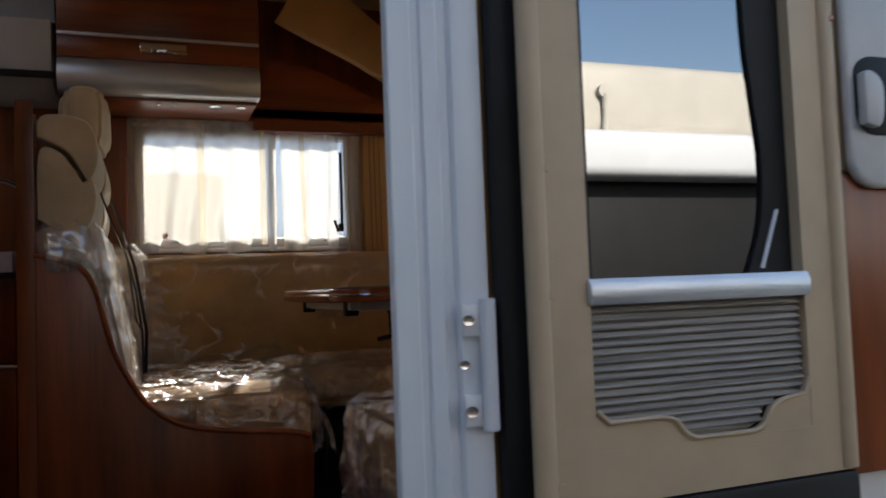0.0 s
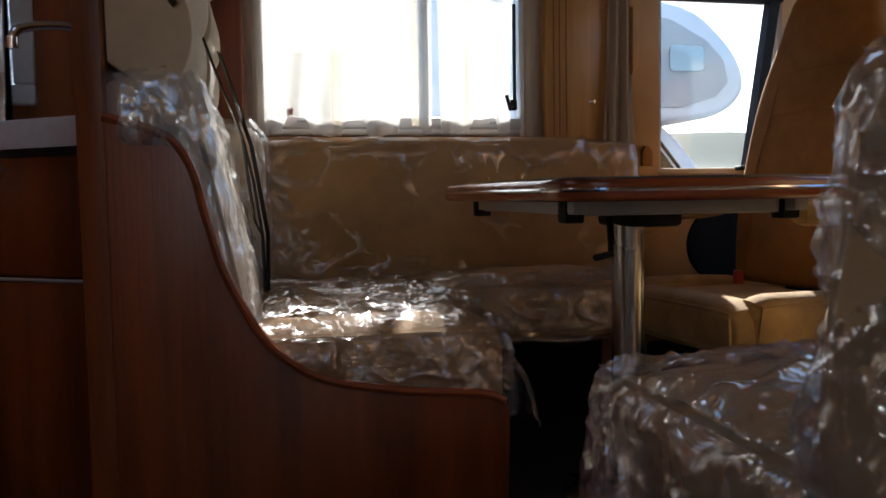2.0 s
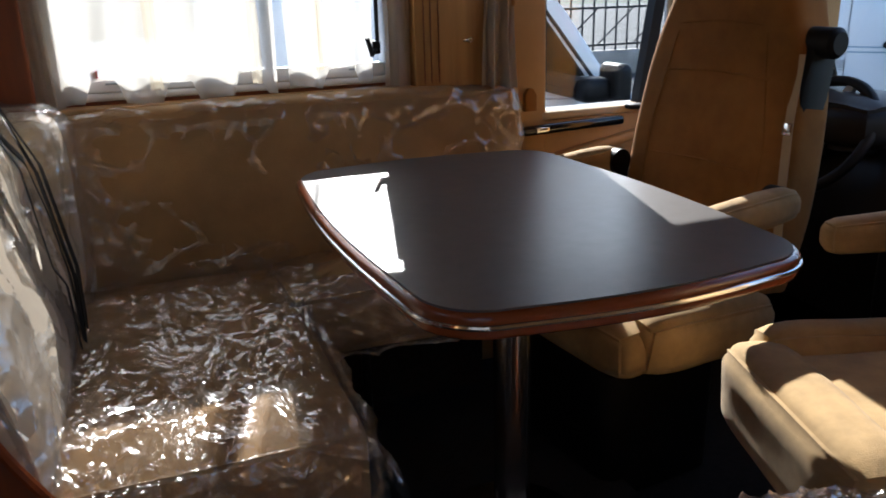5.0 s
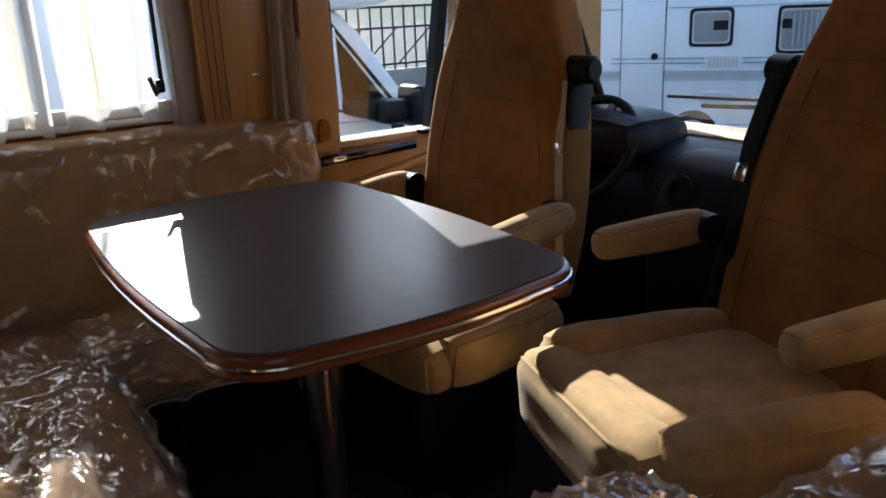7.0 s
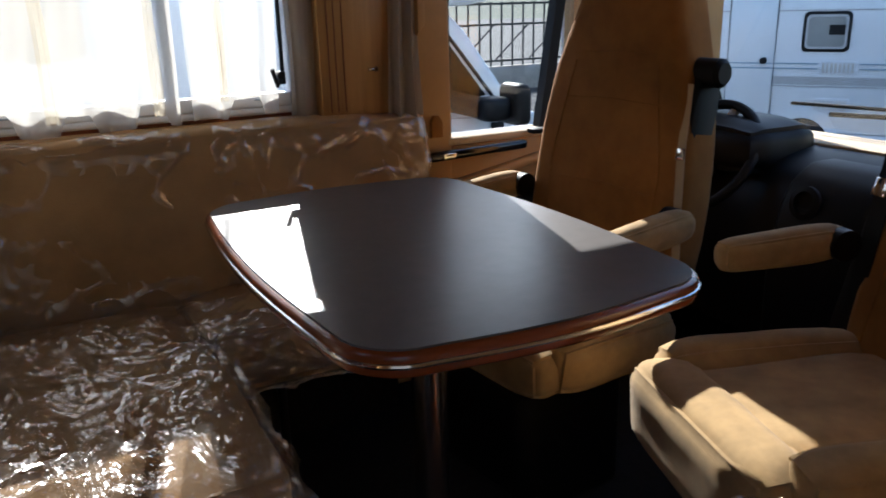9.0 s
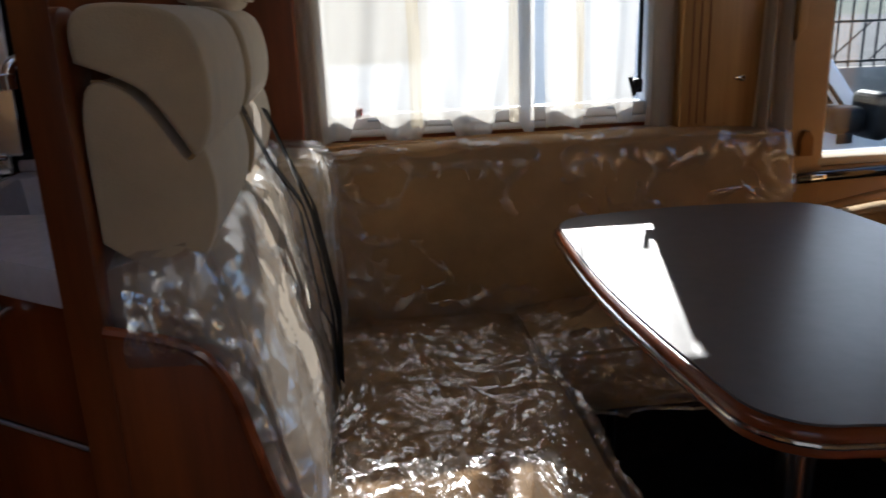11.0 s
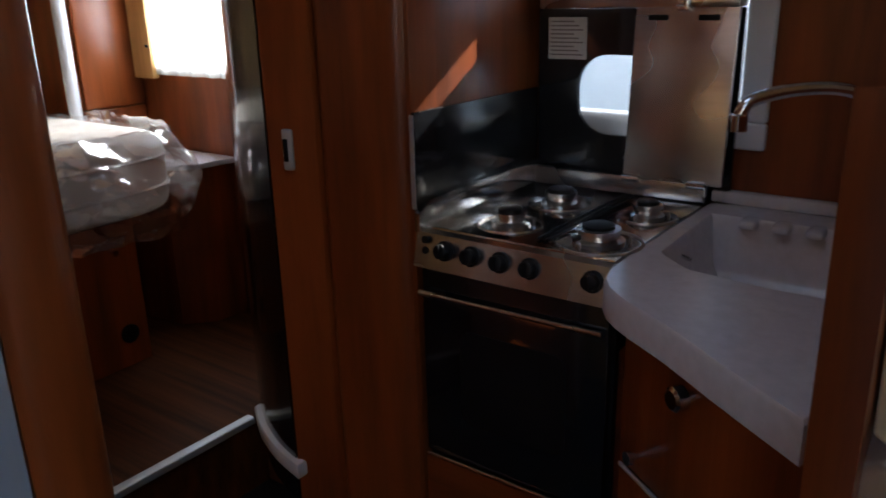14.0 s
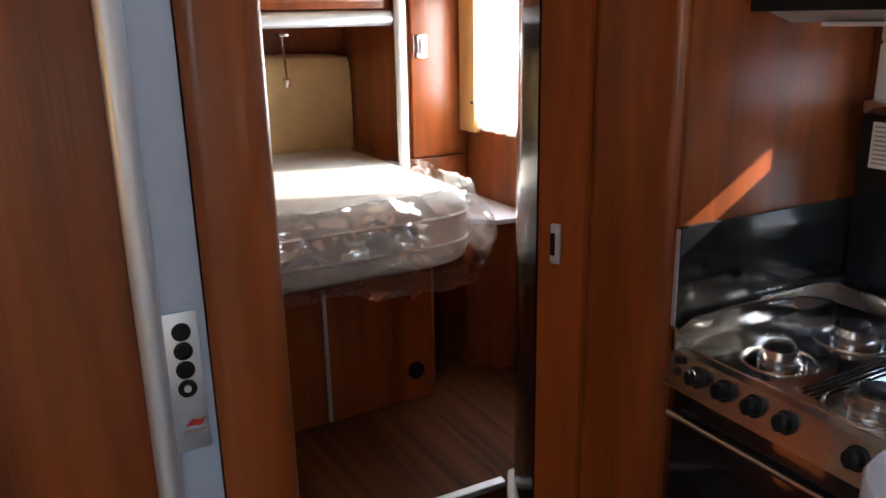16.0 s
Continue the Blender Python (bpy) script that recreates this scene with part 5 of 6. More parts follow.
part("base_vent", lathe([(0.03, 0), (0.03, 0.006), (0.024, 0.002)], (-2.376, 1.63, 0.33), (1, 0.05, 0), 18), BLACK, bed)
mo = [(-3.42, 0.8)] + [(-2.26, 0.8), (-2.26, 1.60)] + smooth_line([(-2.265, 1.68), (-2.30, 1.78), (-2.38, 1.835), (-2.50, 1.845)], 4) + [(-3.42, 1.845)]
ma = part("mattress", prism(mo, "z", 0.715, 0.95, 0.05, 5), FOAM, bed, "white quilted mattress")
for zz in (0.795, 0.885):
    part("piping", tube([(x + 0.001, y + 0.001, zz) for x, y in mo[1:-1]], 0.006, 6), FOAM, ma)


def wrap(u, v):
    left = u * sum((Vector(b) - Vector(a)).length for a, b in zip(mo[1:], mo[2:]))
    for a, b in zip(mo[1:], mo[2:]):
        seg = (Vector(b) - Vector(a)).length
        if left <= seg + 1e-6:
            break
        left -= seg
    p = Vector(a).lerp(Vector(b), min(1.0, left / seg))
    c = Vector((-3.0, 1.2))
    d = (p - c).normalized()
    corner = math.exp(-((u - 0.42) / 0.17) ** 2)
    out = 0.020 + 0.012 * math.sin(v * 3.1) + (0.012 + 0.075 * corner) * math.sin(min(1.0, v * 1.12) * 2.7) ** 2
    return (p.x + d.x * out, p.y + d.y * out, 0.972 - (0.27 + 0.05 * corner) * v)


part("side_film", film_sheet(wrap, 150, 40, 17.0, 0.012, 0.016), FILM_BAG, bed, "crumpled clear film bag round the mattress edge")
part("top_film", film_sheet(lambda u, v: (-3.38 + 1.11 * u, 0.82 + (0.98 - 0.14 * max(0, u - 0.93) / 0.07) * v, 0.964), 60, 40, 23.0, 0.009, 0.008), FILM, bed, "clear film lying on the mattress")
hbd = thing("headboard", (-3.45, 1.4, 0.9), "padded tan headboard behind the mattress", "headboard")
part("pad", cushion(-3.50, -3.40, 0.9, 1.855, 0.90, 1.345, n=12, puff=0.01), PADDED, hbd)
part("backing", box(-3.56, -3.505, 0.05, 2.12, 0.22, 1.975), WOOD, hbd)
rl_ = thing("reading_lamp", (-3.2, 1.62, 1.2), "slim chrome reading lamp hanging above the headboard", "lamp")
part("mount", box(-3.30, -3.25, 1.50, 1.54, 1.43, 1.445, 0.004), CHROME, rl_)
part("stem", tube([(-3.28, 1.52, 1.44), (-3.26, 1.52, 1.26)], 0.006, 8), CHROME, rl_)
part("head", lathe([(0.012, 0), (0.016, 0.03), (0.012, 0.035)], (-3.26, 1.52, 1.235), sides=14), CHROME, rl_)
cup = thing("bedroom_overhead", (-3.4, 1.5, 1.45), "cherry wood overhead cupboard with a silver lower band", "cabinet")
part("body", box(-3.50, -2.93, 0.05, 1.83, 1.53, 1.975), WOOD_H, cup)
part("door", box(-2.929, -2.910, 0.9, 1.80, 1.555, 1.95, 0.004), WOOD_H, cup)
part("silver_band", tube([(-2.925, 0.4, 1.495), (-2.925, 1.83, 1.495)], 0.028, 16), ALU, cup)
part("latch", box(-2.912, -2.896, 1.48, 1.60, 1.575, 1.60, 0.004), CHROME, cup)
wrd = thing("bedroom_cupboard", (-3.2, 2.0, 0.22), "cherry wood bedside cupboard with a rounded metal edge", "cupboard")
part("body", box(-3.50, -2.915, 1.86, 2.145, 0.22, 1.975), WOOD, wrd)
part("door", box(-2.913, -2.896, 1.90, 2.14, 0.965, 1.95, 0.004), WOOD, wrd)
part("lower_front", box(-2.913, -2.898, 1.88, 2.14, 0.30, 0.958, 0.004), WOOD_H, wrd)
part("edge_pole", tube([(-2.895, 1.855, 0.90), (-2.895, 1.855, 1.95)], 0.022, 16), WHITE, wrd, "white rounded corner profile")
part("latch", join(box(-2.897, -2.884, 1.905, 1.965, 1.345, 1.435, 0.006), box(-2.886, -2.878, 1.925, 1.955, 1.36, 1.42, 0.004)), CHROME, wrd)
bs = thing("bedside_shelf", (-2.55, 2.0, 0.78), "small wood bedside cabinet with a pale top", "cabinet")
part("top", prism([(-2.89, 1.86), (-2.50, 1.90), (-2.42, 1.99), (-2.40, 2.14), (-2.89, 2.14)], "z", 0.785, 0.805, 0.004), WHITEMOULD, bs)
part("body", prism([(-2.89, 1.88), (-2.52, 1.92), (-2.44, 2.01), (-2.43, 2.14), (-2.89, 2.14)], "z", 0.22, 0.785), WOOD, bs)
bc = thing("bedroom_blind_panel", (-2.8, 2.12, 1.06), "narrow maple panel beside the bedroom window", "panel")
part("panel", box(-2.895, -2.78, 2.105, 2.135, 1.06, 1.95, 0.005), MAPLE, bc)
part("catch", box(-2.80, -2.785, 2.10, 2.106, 1.17, 1.18, 0.002), BLACK, bc)
bcu = thing("bedroom_curtain", (-2.6, 2.12, 1.08), "thin ivory sheer curtain at the bedroom window", "curtain")
part("cloth", pleated(-2.77, -2.23, 2.115, 1.075, 1.64, 6, 0.008, n=70, seed=31.0), SHEER, bcu)

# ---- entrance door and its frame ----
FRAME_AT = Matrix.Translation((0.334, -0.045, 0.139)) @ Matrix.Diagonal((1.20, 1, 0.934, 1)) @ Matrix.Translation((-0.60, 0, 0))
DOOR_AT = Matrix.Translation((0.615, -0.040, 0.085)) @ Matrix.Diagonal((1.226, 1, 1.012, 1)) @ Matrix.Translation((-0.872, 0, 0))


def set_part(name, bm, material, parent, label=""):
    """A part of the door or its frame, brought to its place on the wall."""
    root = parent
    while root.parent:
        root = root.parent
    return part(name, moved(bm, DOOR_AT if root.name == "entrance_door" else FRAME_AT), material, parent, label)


fr = thing("door_frame", (0.37, -0.15, -0.3), "ribbed pale aluminium frame of the entrance door", "frame", kind="structure")
prof = [(0.600, -0.085), (0.600, -0.106), (0.602, -0.108), (0.628, -0.108), (0.631, -0.103), (0.640, -0.103), (0.643, -0.110), (0.660, -0.112), (0.664, -0.104), (0.676, -0.104), (0.680, -0.114), (0.702, -0.120), (0.716, -0.114), (0.716, -0.085)]
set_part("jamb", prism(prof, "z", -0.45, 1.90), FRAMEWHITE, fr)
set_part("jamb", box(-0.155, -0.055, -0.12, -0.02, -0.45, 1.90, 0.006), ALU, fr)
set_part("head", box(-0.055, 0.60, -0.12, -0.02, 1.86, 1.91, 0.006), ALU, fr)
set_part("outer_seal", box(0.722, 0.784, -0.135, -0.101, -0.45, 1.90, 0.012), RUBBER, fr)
hg = thing("door_hinge", (0.40, -0.17, 0.52), "white enamelled door hinge with recessed screws", "hinge")
for z0, z1 in ((0.555, 0.605), (0.418, 0.468)):
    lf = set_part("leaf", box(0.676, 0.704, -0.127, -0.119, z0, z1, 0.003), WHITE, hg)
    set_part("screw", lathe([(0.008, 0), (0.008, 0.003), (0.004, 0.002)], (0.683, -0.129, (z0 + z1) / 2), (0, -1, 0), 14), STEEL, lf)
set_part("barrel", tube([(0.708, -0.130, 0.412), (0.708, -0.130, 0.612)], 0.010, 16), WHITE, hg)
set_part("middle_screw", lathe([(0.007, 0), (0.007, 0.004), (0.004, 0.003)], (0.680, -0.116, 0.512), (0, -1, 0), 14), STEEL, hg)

ed = thing("entrance_door", (0.85, -0.2, -0.3), "open beige entrance door with window, pleated blind and latch", "door")


def frame_with_window(x0, x1, z0, z1, a, b, hole):
    return wall_with_holes("y", a, b, x0, x1, z0, z1, [hole])


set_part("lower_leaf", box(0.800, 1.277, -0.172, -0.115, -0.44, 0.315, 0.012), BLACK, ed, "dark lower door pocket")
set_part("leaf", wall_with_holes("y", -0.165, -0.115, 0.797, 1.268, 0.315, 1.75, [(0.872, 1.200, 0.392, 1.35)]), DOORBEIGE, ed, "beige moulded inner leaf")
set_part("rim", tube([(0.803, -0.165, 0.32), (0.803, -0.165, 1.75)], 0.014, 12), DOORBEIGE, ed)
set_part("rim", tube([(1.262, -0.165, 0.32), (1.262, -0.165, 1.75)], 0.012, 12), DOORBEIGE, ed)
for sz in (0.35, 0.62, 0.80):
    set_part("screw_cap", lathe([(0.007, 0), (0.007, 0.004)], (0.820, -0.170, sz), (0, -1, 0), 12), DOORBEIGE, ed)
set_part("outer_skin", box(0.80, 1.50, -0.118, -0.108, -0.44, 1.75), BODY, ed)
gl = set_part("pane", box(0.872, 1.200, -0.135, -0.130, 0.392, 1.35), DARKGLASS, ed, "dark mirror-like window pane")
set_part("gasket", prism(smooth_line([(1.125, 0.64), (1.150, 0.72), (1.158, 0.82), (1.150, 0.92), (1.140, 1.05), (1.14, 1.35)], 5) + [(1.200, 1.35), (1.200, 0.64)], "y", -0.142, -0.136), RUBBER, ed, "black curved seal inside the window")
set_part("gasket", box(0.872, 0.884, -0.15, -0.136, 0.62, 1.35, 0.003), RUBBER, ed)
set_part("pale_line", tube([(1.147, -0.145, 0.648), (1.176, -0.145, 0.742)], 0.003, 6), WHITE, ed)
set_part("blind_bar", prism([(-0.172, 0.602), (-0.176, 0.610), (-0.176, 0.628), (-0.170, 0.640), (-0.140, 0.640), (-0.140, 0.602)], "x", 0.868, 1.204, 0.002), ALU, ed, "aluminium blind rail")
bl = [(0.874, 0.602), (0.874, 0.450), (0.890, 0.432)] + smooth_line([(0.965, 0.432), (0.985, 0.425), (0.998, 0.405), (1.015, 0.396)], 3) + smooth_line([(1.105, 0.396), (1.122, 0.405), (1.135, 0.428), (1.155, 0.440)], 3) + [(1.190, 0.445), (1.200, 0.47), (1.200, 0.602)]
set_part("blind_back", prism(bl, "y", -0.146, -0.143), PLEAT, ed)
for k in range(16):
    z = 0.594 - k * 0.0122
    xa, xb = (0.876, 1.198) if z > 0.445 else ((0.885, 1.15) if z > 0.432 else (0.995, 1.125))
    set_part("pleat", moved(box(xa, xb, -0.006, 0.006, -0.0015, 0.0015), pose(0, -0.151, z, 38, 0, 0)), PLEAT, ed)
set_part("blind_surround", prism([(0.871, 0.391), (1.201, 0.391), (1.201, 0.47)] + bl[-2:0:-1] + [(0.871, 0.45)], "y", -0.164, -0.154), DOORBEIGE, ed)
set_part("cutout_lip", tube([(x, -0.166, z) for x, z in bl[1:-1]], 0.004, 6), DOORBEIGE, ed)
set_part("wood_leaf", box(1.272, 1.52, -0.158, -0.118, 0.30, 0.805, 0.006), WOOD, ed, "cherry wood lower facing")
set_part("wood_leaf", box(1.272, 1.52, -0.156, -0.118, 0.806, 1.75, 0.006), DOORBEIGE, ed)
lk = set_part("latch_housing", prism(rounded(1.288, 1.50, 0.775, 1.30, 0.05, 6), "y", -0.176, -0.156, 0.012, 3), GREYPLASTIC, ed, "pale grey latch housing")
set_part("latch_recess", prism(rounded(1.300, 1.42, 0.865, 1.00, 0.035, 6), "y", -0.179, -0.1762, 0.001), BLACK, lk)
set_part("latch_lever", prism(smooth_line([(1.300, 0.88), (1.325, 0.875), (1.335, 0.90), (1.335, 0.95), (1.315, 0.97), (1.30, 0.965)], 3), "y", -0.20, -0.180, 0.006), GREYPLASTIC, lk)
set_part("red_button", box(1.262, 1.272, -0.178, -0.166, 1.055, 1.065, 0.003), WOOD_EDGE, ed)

# ---- outside ----
nb = thing("parked_motorhome", (0.0, 5.3, -0.85), "white parked motorhome with an overhanging cab bed", "motorhome")
part("body", box(-5.0, 2.05, 4.30, 6.40, -0.50, 1.98, 0.06, 3), BODY, nb)
al = smooth_line([(1.95, 1.18), (2.60, 1.16), (2.93, 1.23), (3.07, 1.38), (3.03, 1.56), (2.88, 1.74), (2.62, 1.90), (1.95, 2.0)], 4)
part("overcab", prism(al, "y", 4.30, 6.40, 0.05, 3), BODY, nb, "rounded overcab nose")
part("overcab_trim", prism([(2.02, 1.27), (2.60, 1.25), (2.85, 1.32), (2.94, 1.42), (2.90, 1.56), (2.78, 1.68), (2.54, 1.80), (2.02, 1.89)], "y", 4.286, 4.296), GREYPLASTIC, nb, "pale grey side trim")
part("overcab_window", prism(rounded(2.52, 2.76, 1.48, 1.64, 0.03), "y", 4.276, 4.285), DARKGLASS, nb)
cb = [(1.95, -0.50), (3.95, -0.50), (4.0, -0.05), (3.90, 0.24), (3.60, 0.36), (3.12, 0.50), (2.72, 1.02), (2.56, 1.17), (1.95, 1.18)]
part("cab", prism(cb, "y", 4.45, 6.25, 0.05, 3), BODY, nb)
part("side_window", prism([(2.16, 0.56), (2.16, 1.08), (2.46, 1.08), (2.50, 1.02), (2.52, 0.56)], "y", 4.440, 4.446), CARGLASS, nb)
part("quarter_window", prism([(2.56, 0.58), (2.54, 1.00), (2.86, 0.60)], "y", 4.440, 4.446), CARGLASS, nb)
part("window_gasket", tube([(2.16, 4.44, 0.55), (2.16, 4.44, 1.09), (2.50, 4.44, 1.09), (2.92, 4.44, 0.58), (2.90, 4.44, 0.55)], 0.012, 6, closed=True), RUBBER, nb)
part("window_bar", tube([(2.535, 4.44, 0.56), (2.52, 4.44, 1.06)], 0.014, 6), BODY, nb)
mi = part("mirror", join(cushion(2.66, 2.86, 4.10, 4.30, 0.47, 0.62, n=6, puff=0.0, rough=0.0), cushion(2.84, 2.95, 4.02, 4.28, 0.44, 0.70, n=6, puff=0.0, rough=0.0)), BLACK, nb, "black door mirror")
part("mirror_arm", tube([(2.60, 4.46, 0.58), (2.70, 4.22, 0.55)], 0.07, 8), BLACK, nb)
part("indicator", box(2.90, 3.00, 4.435, 4.447, 0.36, 0.42, 0.008), BLACK, nb)
part("door_seam", tube([(2.10, 4.448, 0.50), (2.60, 4.448, 0.47), (3.10, 4.448, 0.44)], 0.006, 6), GREYPLASTIC, nb)
part("side_stripe", box(-5.0, 2.02, 4.292, 4.299, 0.62, 0.70), GREYLINE, nb)
for wx in (-4.4, -0.6):
    part("window", prism(rounded(wx, wx + 1.1, 0.95, 1.55, 0.05), "y", 4.284, 4.296), CARGLASS, nb)
for wx in (-3.4, 3.2):
    w_ = part("wheel", lathe([(0.33, -0.12), (0.34, -0.08), (0.34, 0.08), (0.33, 0.1)], (wx, 4.46, -0.51), (0, -1, 0), 28), RUBBER, nb)
    part("rim", lathe([(0.20, 0.10), (0.20, 0.112), (0.1, 0.105)], (wx, 4.46, -0.51), (0, -1, 0), 20), ALU, w_)

cv = thing("caravan", (8.17, 6.73, -0.85), "white touring caravan with grey windows and blue stripes", "caravan", turn=-57.0)
# its own axes: x to the right along the side, y away, z up from the ground
prof = smooth_line([(2.30, 0.62), (2.44, 0.95), (2.43, 1.27), (2.33, 1.70), (2.08, 2.12), (1.80, 2.38), (1.4, 2.47)], 4)
part("body", prism([(-1.15, 0.43), (2.2, 0.43)] + prof + smooth_line([(-0.7, 2.47), (-1.10, 2.30), (-1.28, 1.95), (-1.32, 1.3), (-1.25, 0.7)], 4), "y", 0.0, 2.1, 0.03), BODY, cv)
part("door", box(-0.41, 0.11, -0.016, -0.004, 0.47, 2.05, 0.008), BODY, cv)
part("door_gap", tube([(-0.42, -0.006, 0.47), (-0.42, -0.006, 2.06), (0.12, -0.006, 2.06), (0.12, -0.006, 0.47)], 0.009, 6, closed=True), GREYPLASTIC, cv)
part("door_lock", lathe([(0.042, 0), (0.042, 0.025), (0.025, 0.03)], (0.0, -0.016, 1.27), (0, -1, 0), 16), BLACK, cv)
for x0, x1, z0, z1 in ((0.40, 0.91, 1.375, 1.83), (1.39, 2.05, 1.28, 1.83)):
    w_ = part("window", prism(rounded(x0, x1, z0, z1, 0.06), "y", -0.02, -0.004, 0.008), BLACK, cv)
    part("inner_frame", prism(rounded(x0 + 0.035, x1 - 0.035, z0 + 0.035, z1 - 0.035, 0.05), "y", -0.024, -0.021), GREYPLASTIC, w_)
    part("pane", prism(rounded(x0 + 0.06, x1 - 0.06, z0 + 0.06, z1 - 0.06, 0.04), "y", -0.028, -0.025), WINDOWGREY, w_)
    wide = x1 - x0
    part("blind", box(x0 + wide * (0.55 if wide < 0.6 else 0.08), x0 + wide * (0.88 if wide < 0.6 else 0.24), -0.032, -0.029, z1 - 0.26, z1 - 0.15), BLACK, w_)
    if wide > 0.6:
        for k in range(7):
            part("curtain_fold", tube([(x0 + 0.18 + k * 0.06, -0.029, z0 + 0.08), (x0 + 0.18 + k * 0.06, -0.029, z1 - 0.08)], 0.008, 6), GREYPLASTIC, w_)
for x0, x1 in ((-0.54, -0.43), (-0.40, 0.10), (0.13, 0.60), (1.04, 1.36)):
    for z in (1.175, 1.232):
        part("stripe", box(x0, x1, -0.021, 0.001, z, z + 0.016), GREYLINE, cv)
for z, x0, x1 in ((0.97, -0.79, 1.60), (1.835, -1.30, 2.25)):
    part("moulding", box(x0, x1, -0.008, 0.001, z, z + 0.016), GREYPLASTIC, cv)
part("waist_band", box(-1.29, 2.40, -0.003, 0.001, 0.995, 1.09), GREYPLASTIC, cv, "faint grey band")
for x0, z0 in ((0.62, 1.12), (0.58, 0.69)):
    part("vent", box(x0, x0 + 0.40, -0.014, -0.002, z0, z0 + 0.155, 0.006), WHITE, cv)
    for k in range(8):
        part("vent_slat", box(x0 + 0.03 + k * 0.044, x0 + 0.052 + k * 0.044, -0.018, -0.015, z0 + 0.02, z0 + 0.135), CREAMBODY, cv)
part("wheel_arch", lathe([(0.42, 0), (0.42, 0.008), (0.36, 0.012)], (0.50, -0.008, 0.30), (0, -1, 0), 32), BODY, cv)
w_ = part("wheel", lathe([(0.30, 0), (0.305, 0.02), (0.25, 0.03)], (0.50, -0.02, 0.305), (0, -1, 0), 28), RUBBER, cv)
part("rim", lathe([(0.19, 0.03), (0.19, 0.045), (0.1, 0.04)], (0.50, -0.02, 0.305), (0, -1, 0), 20), ALU, w_)
part("skirt", box(-1.1, 2.1, 0.02, 2.0, 0.22, 0.43, 0.02), WHITE, cv)

fe = thing("iron_fence", (8.0, 16.0, -0.85), "black iron railing on a low pale wall", "fence")
part("plinth", box(-4, 17.4, 16.0, 16.25, -0.85, -0.30, 0.01), CONCRETE, fe)
for k in range(72):
    x = -4 + k * 0.3
    part("bar", box(x, x + 0.035, 16.1, 16.13, -0.30, 1.15), IRON, fe)
for z in (-0.20, 0.62, 1.08):
    part("rail", box(-4, 17.4, 16.09, 16.14, z, z + 0.05), IRON, fe)
for k in range(22):
    x = -4 + k * 0.95
    part("brace", tube([(x, 16.115, -0.15), (x + 0.9, 16.115, 0.62)], 0.02, 5), IRON, fe)
hill = bmesh.new()
rows = []
for i in range(61):
    row = []
    for k in range(13):
        a = radians(-75 + 150 * i / 60)
        r = 90 + k * 22
        h = -0.9 + (k / 12) ** 1.1 * 26 * (0.75 + 0.5 * noise.noise(Vector((i * 0.13, k * 0.2, 0)))) + 0.8 * noise.noise(Vector((i * 0.8, k * 0.9, 4)))
        row.append(hill.verts.new((r * math.sin(a + radians(15)), r * math.cos(a + radians(15)), h)))
    rows.append(row)
for A, B in zip(rows, rows[1:]):
    for k in range(12):
        hill.faces.new((A[k], A[k + 1], B[k + 1], B[k]))
bmesh.ops.recalc_face_normals(hill, faces=hill.faces)
tagged(solo("backdrop_hill", hill, HILL, "low scrub-covered hills beyond the yard", "hill", kind="structure"))
for vx, vy, tn in ((6.5, 26.0, 10), (11.5, 29.0, -8), (2.5, 24.0, 5)):
    pv = thing("parked_van", (vx, vy, -0.85), "white parked van beyond the railing", "van", group="far vans", turn=tn)
    part("body", prism([(-2.4, 0.3), (2.3, 0.3), (2.4, 0.9), (1.9, 1.15), (1.3, 2.2), (-2.4, 2.3)], "y", -0.95, 0.95, 0.05), BODY, pv)
    part("window", prism([(0.7, 1.25), (1.65, 1.2), (1.2, 1.95), (0.7, 1.95)], "y", -0.965, -0.952), BLACKGLOSS, pv)
    for wx in (-1.5, 1.6):
        part("wheel", lathe([(0.33, 0), (0.33, 0.2)], (wx, -0.78, 0.33), (0, -1, 0), 18), RUBBER, pv)

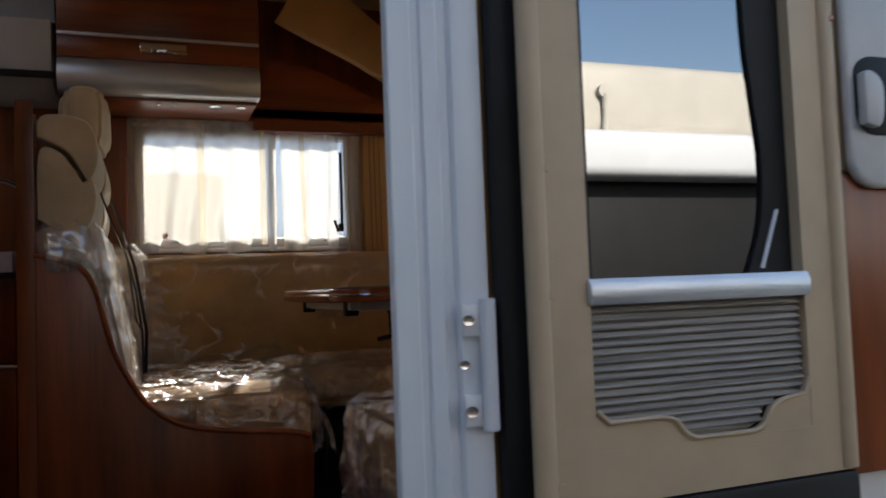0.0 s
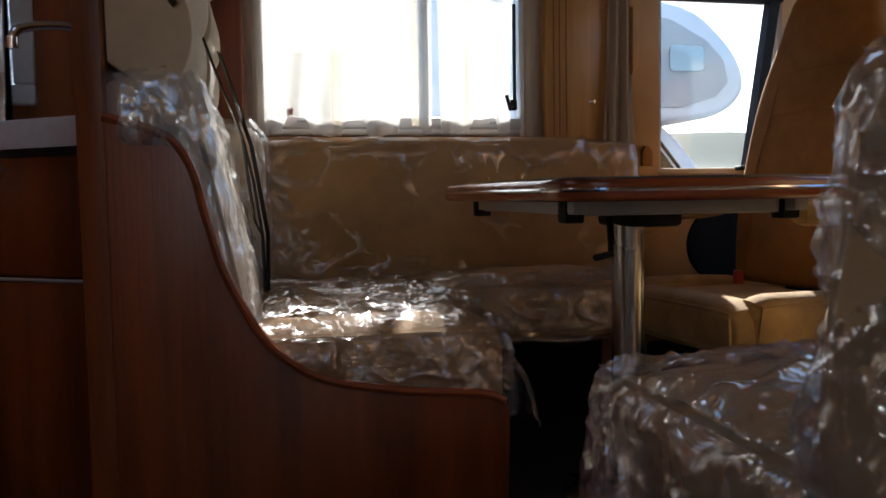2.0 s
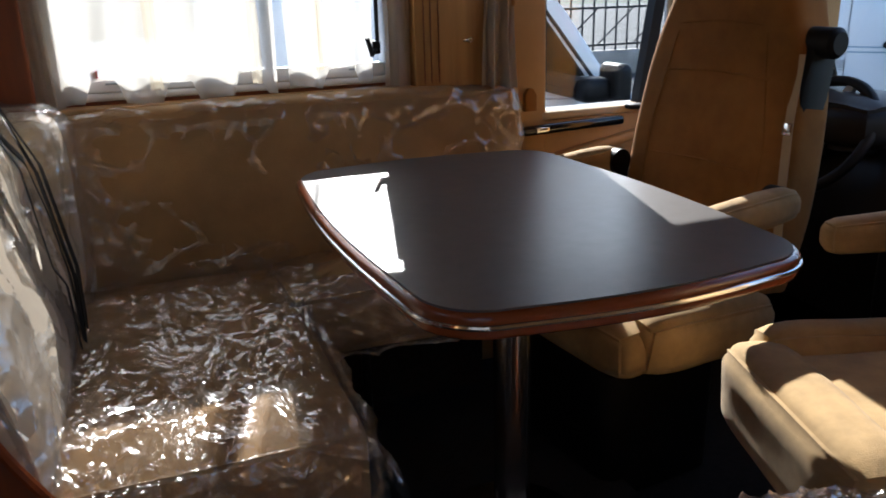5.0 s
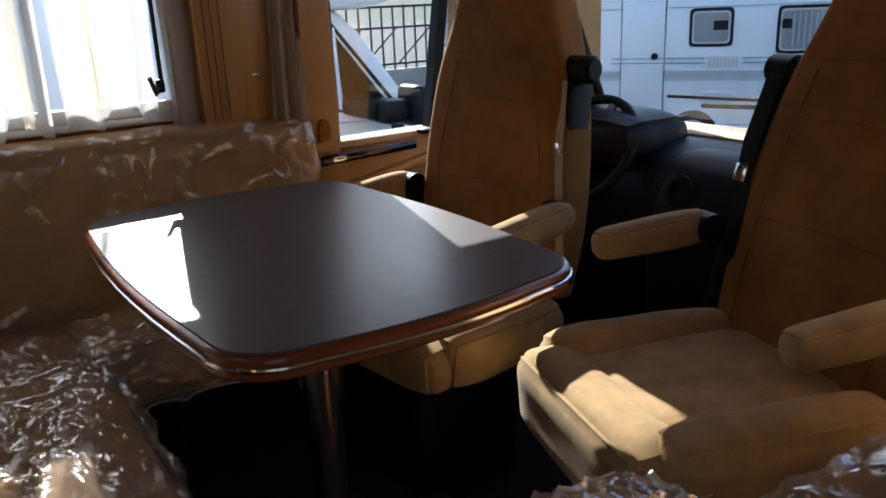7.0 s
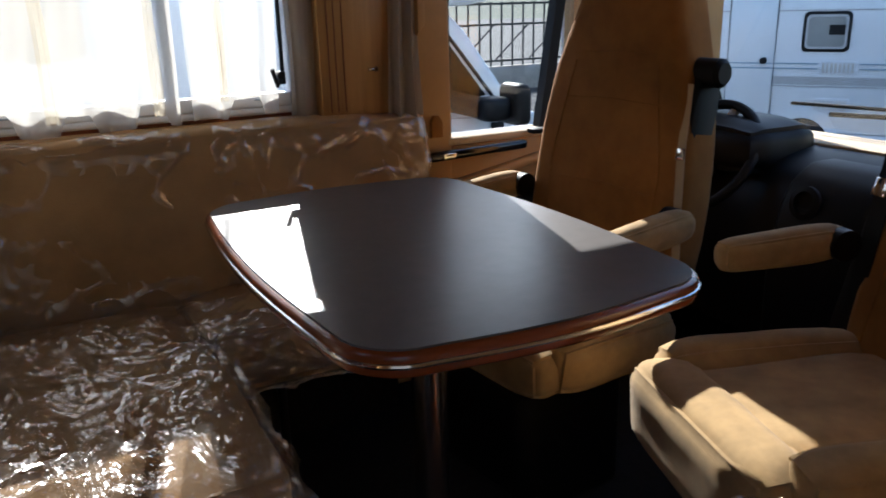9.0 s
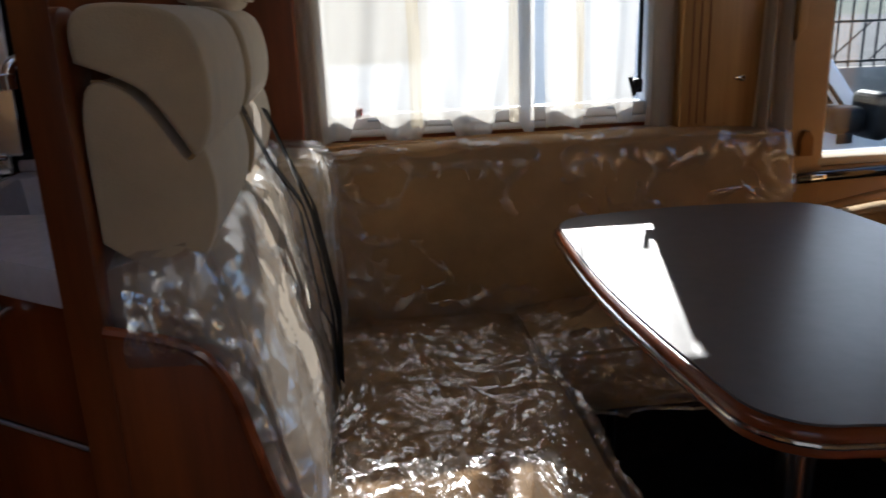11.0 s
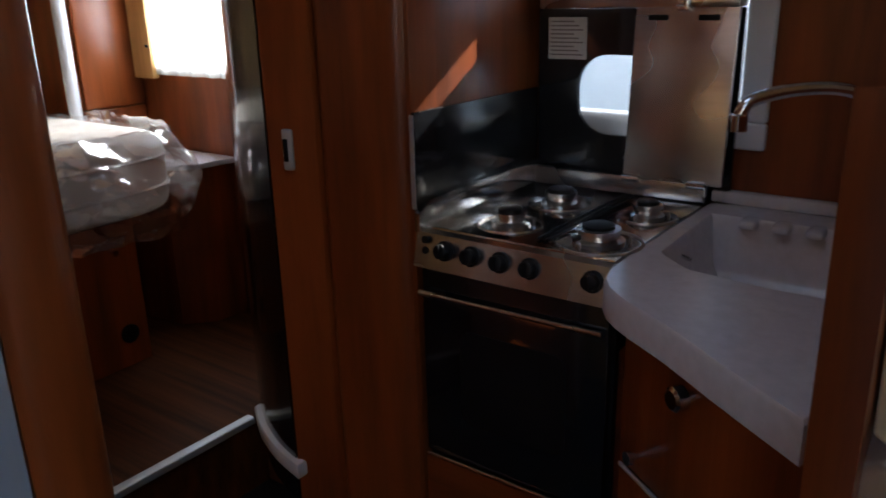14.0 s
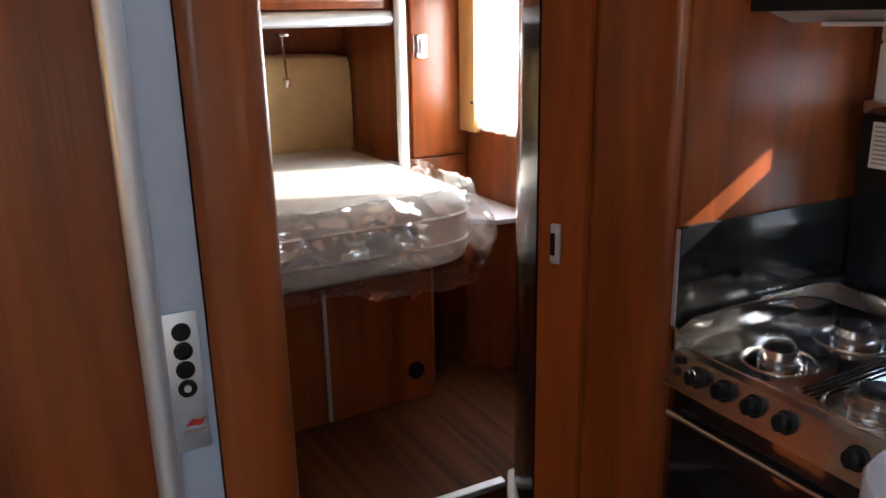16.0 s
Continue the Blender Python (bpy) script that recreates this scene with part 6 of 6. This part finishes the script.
# motorhome opposite the door, seen mirrored in the door's pane
om = thing("opposite_motorhome", (2.5, -5.0, -0.85), "cream and white motorhome parked opposite the entrance", "motorhome")
part("upper", box(-0.6, 6.0, -7.5, -3.75, 1.72, 2.25, 0.10, 4), CREAMBODY, om)
part("white_lip", box(-0.6, 6.0, -7.5, -3.60, 1.42, 1.74, 0.07, 4), BODY, om, "rounded white lip")
part("dark_front", box(-0.55, 5.95, -7.4, -3.85, -0.50, 1.43, 0.05, 3), BLACK, om, "dark glazed front")
part("white_panel", box(2.25, 2.50, -3.86, -3.835, 0.95, 1.38, 0.02), WHITE, om)
part("bracket", join(tube([(2.95, -3.74, 1.74), (2.95, -3.72, 2.0)], 0.02, 8), lathe([(0.05, 0), (0.05, 0.03)], (2.95, -3.74, 2.02), (0, 1, 0), 14)), CREAMBODY, om)
for wx in (0.3, 5.2):
    part("wheel", lathe([(0.34, 0), (0.34, 0.2)], (wx, -4.0, -0.51), (0, 1, 0), 20), RUBBER, om)


def tree(x, y, h, seed):
    rnd = random.Random(seed)
    t = thing("tree", (x, y, -0.85), "leafy olive-green tree behind the caravan", "tree", group="yard trees", turn=0.001)
    part("trunk", tube([(0, 0, 0), (0.05, 0.02, h * 0.3), (-0.04, 0.05, h * 0.55), (0.02, 0, h * 0.8)], [0.16, 0.12, 0.09, 0.04], 9), BARK, t)
    for k in range(5):
        a = k * 1.3 + rnd.random()
        part("limb", tube([(0, 0, h * (0.35 + 0.06 * k)), (math.cos(a) * h * 0.16, math.sin(a) * h * 0.16, h * (0.55 + 0.05 * k)), (math.cos(a) * h * 0.26, math.sin(a) * h * 0.26, h * (0.68 + 0.04 * k))], [0.06, 0.04, 0.015], 6), BARK, t)
    vs, fs = [], []
    for k in range(2600):
        a, u = rnd.random() * 6.283, rnd.random()
        rr = h * 0.33 * math.sqrt(rnd.random()) * (1.1 - 0.6 * abs(u - 0.4))
        c = Vector((math.cos(a) * rr, math.sin(a) * rr, h * (0.42 + 0.58 * u)))
        if noise.noise(c * 1.1 + Vector((seed, 0, 0))) < -0.12:
            continue
        d = Vector((rnd.uniform(-1, 1), rnd.uniform(-1, 1), rnd.uniform(-1, 1))).normalized() * 0.10
        e = d.orthogonal().normalized() * 0.05
        i = len(vs)
        vs += [c - d, c + e, c + d, c - e]
        fs.append((i, i + 1, i + 2, i + 3))
    me = bpy.data.meshes.new("crown")
    me.from_pydata(vs, [], fs)
    me.materials.append(LEAF)
    cr = new("crown", me)
    cr.parent = t
    tagged(cr, "dense small-leaved crown", kind="stuff")


tree(11.6, 6.2, 5.5, 3)
tree(14.5, 5.2, 6.0, 5)
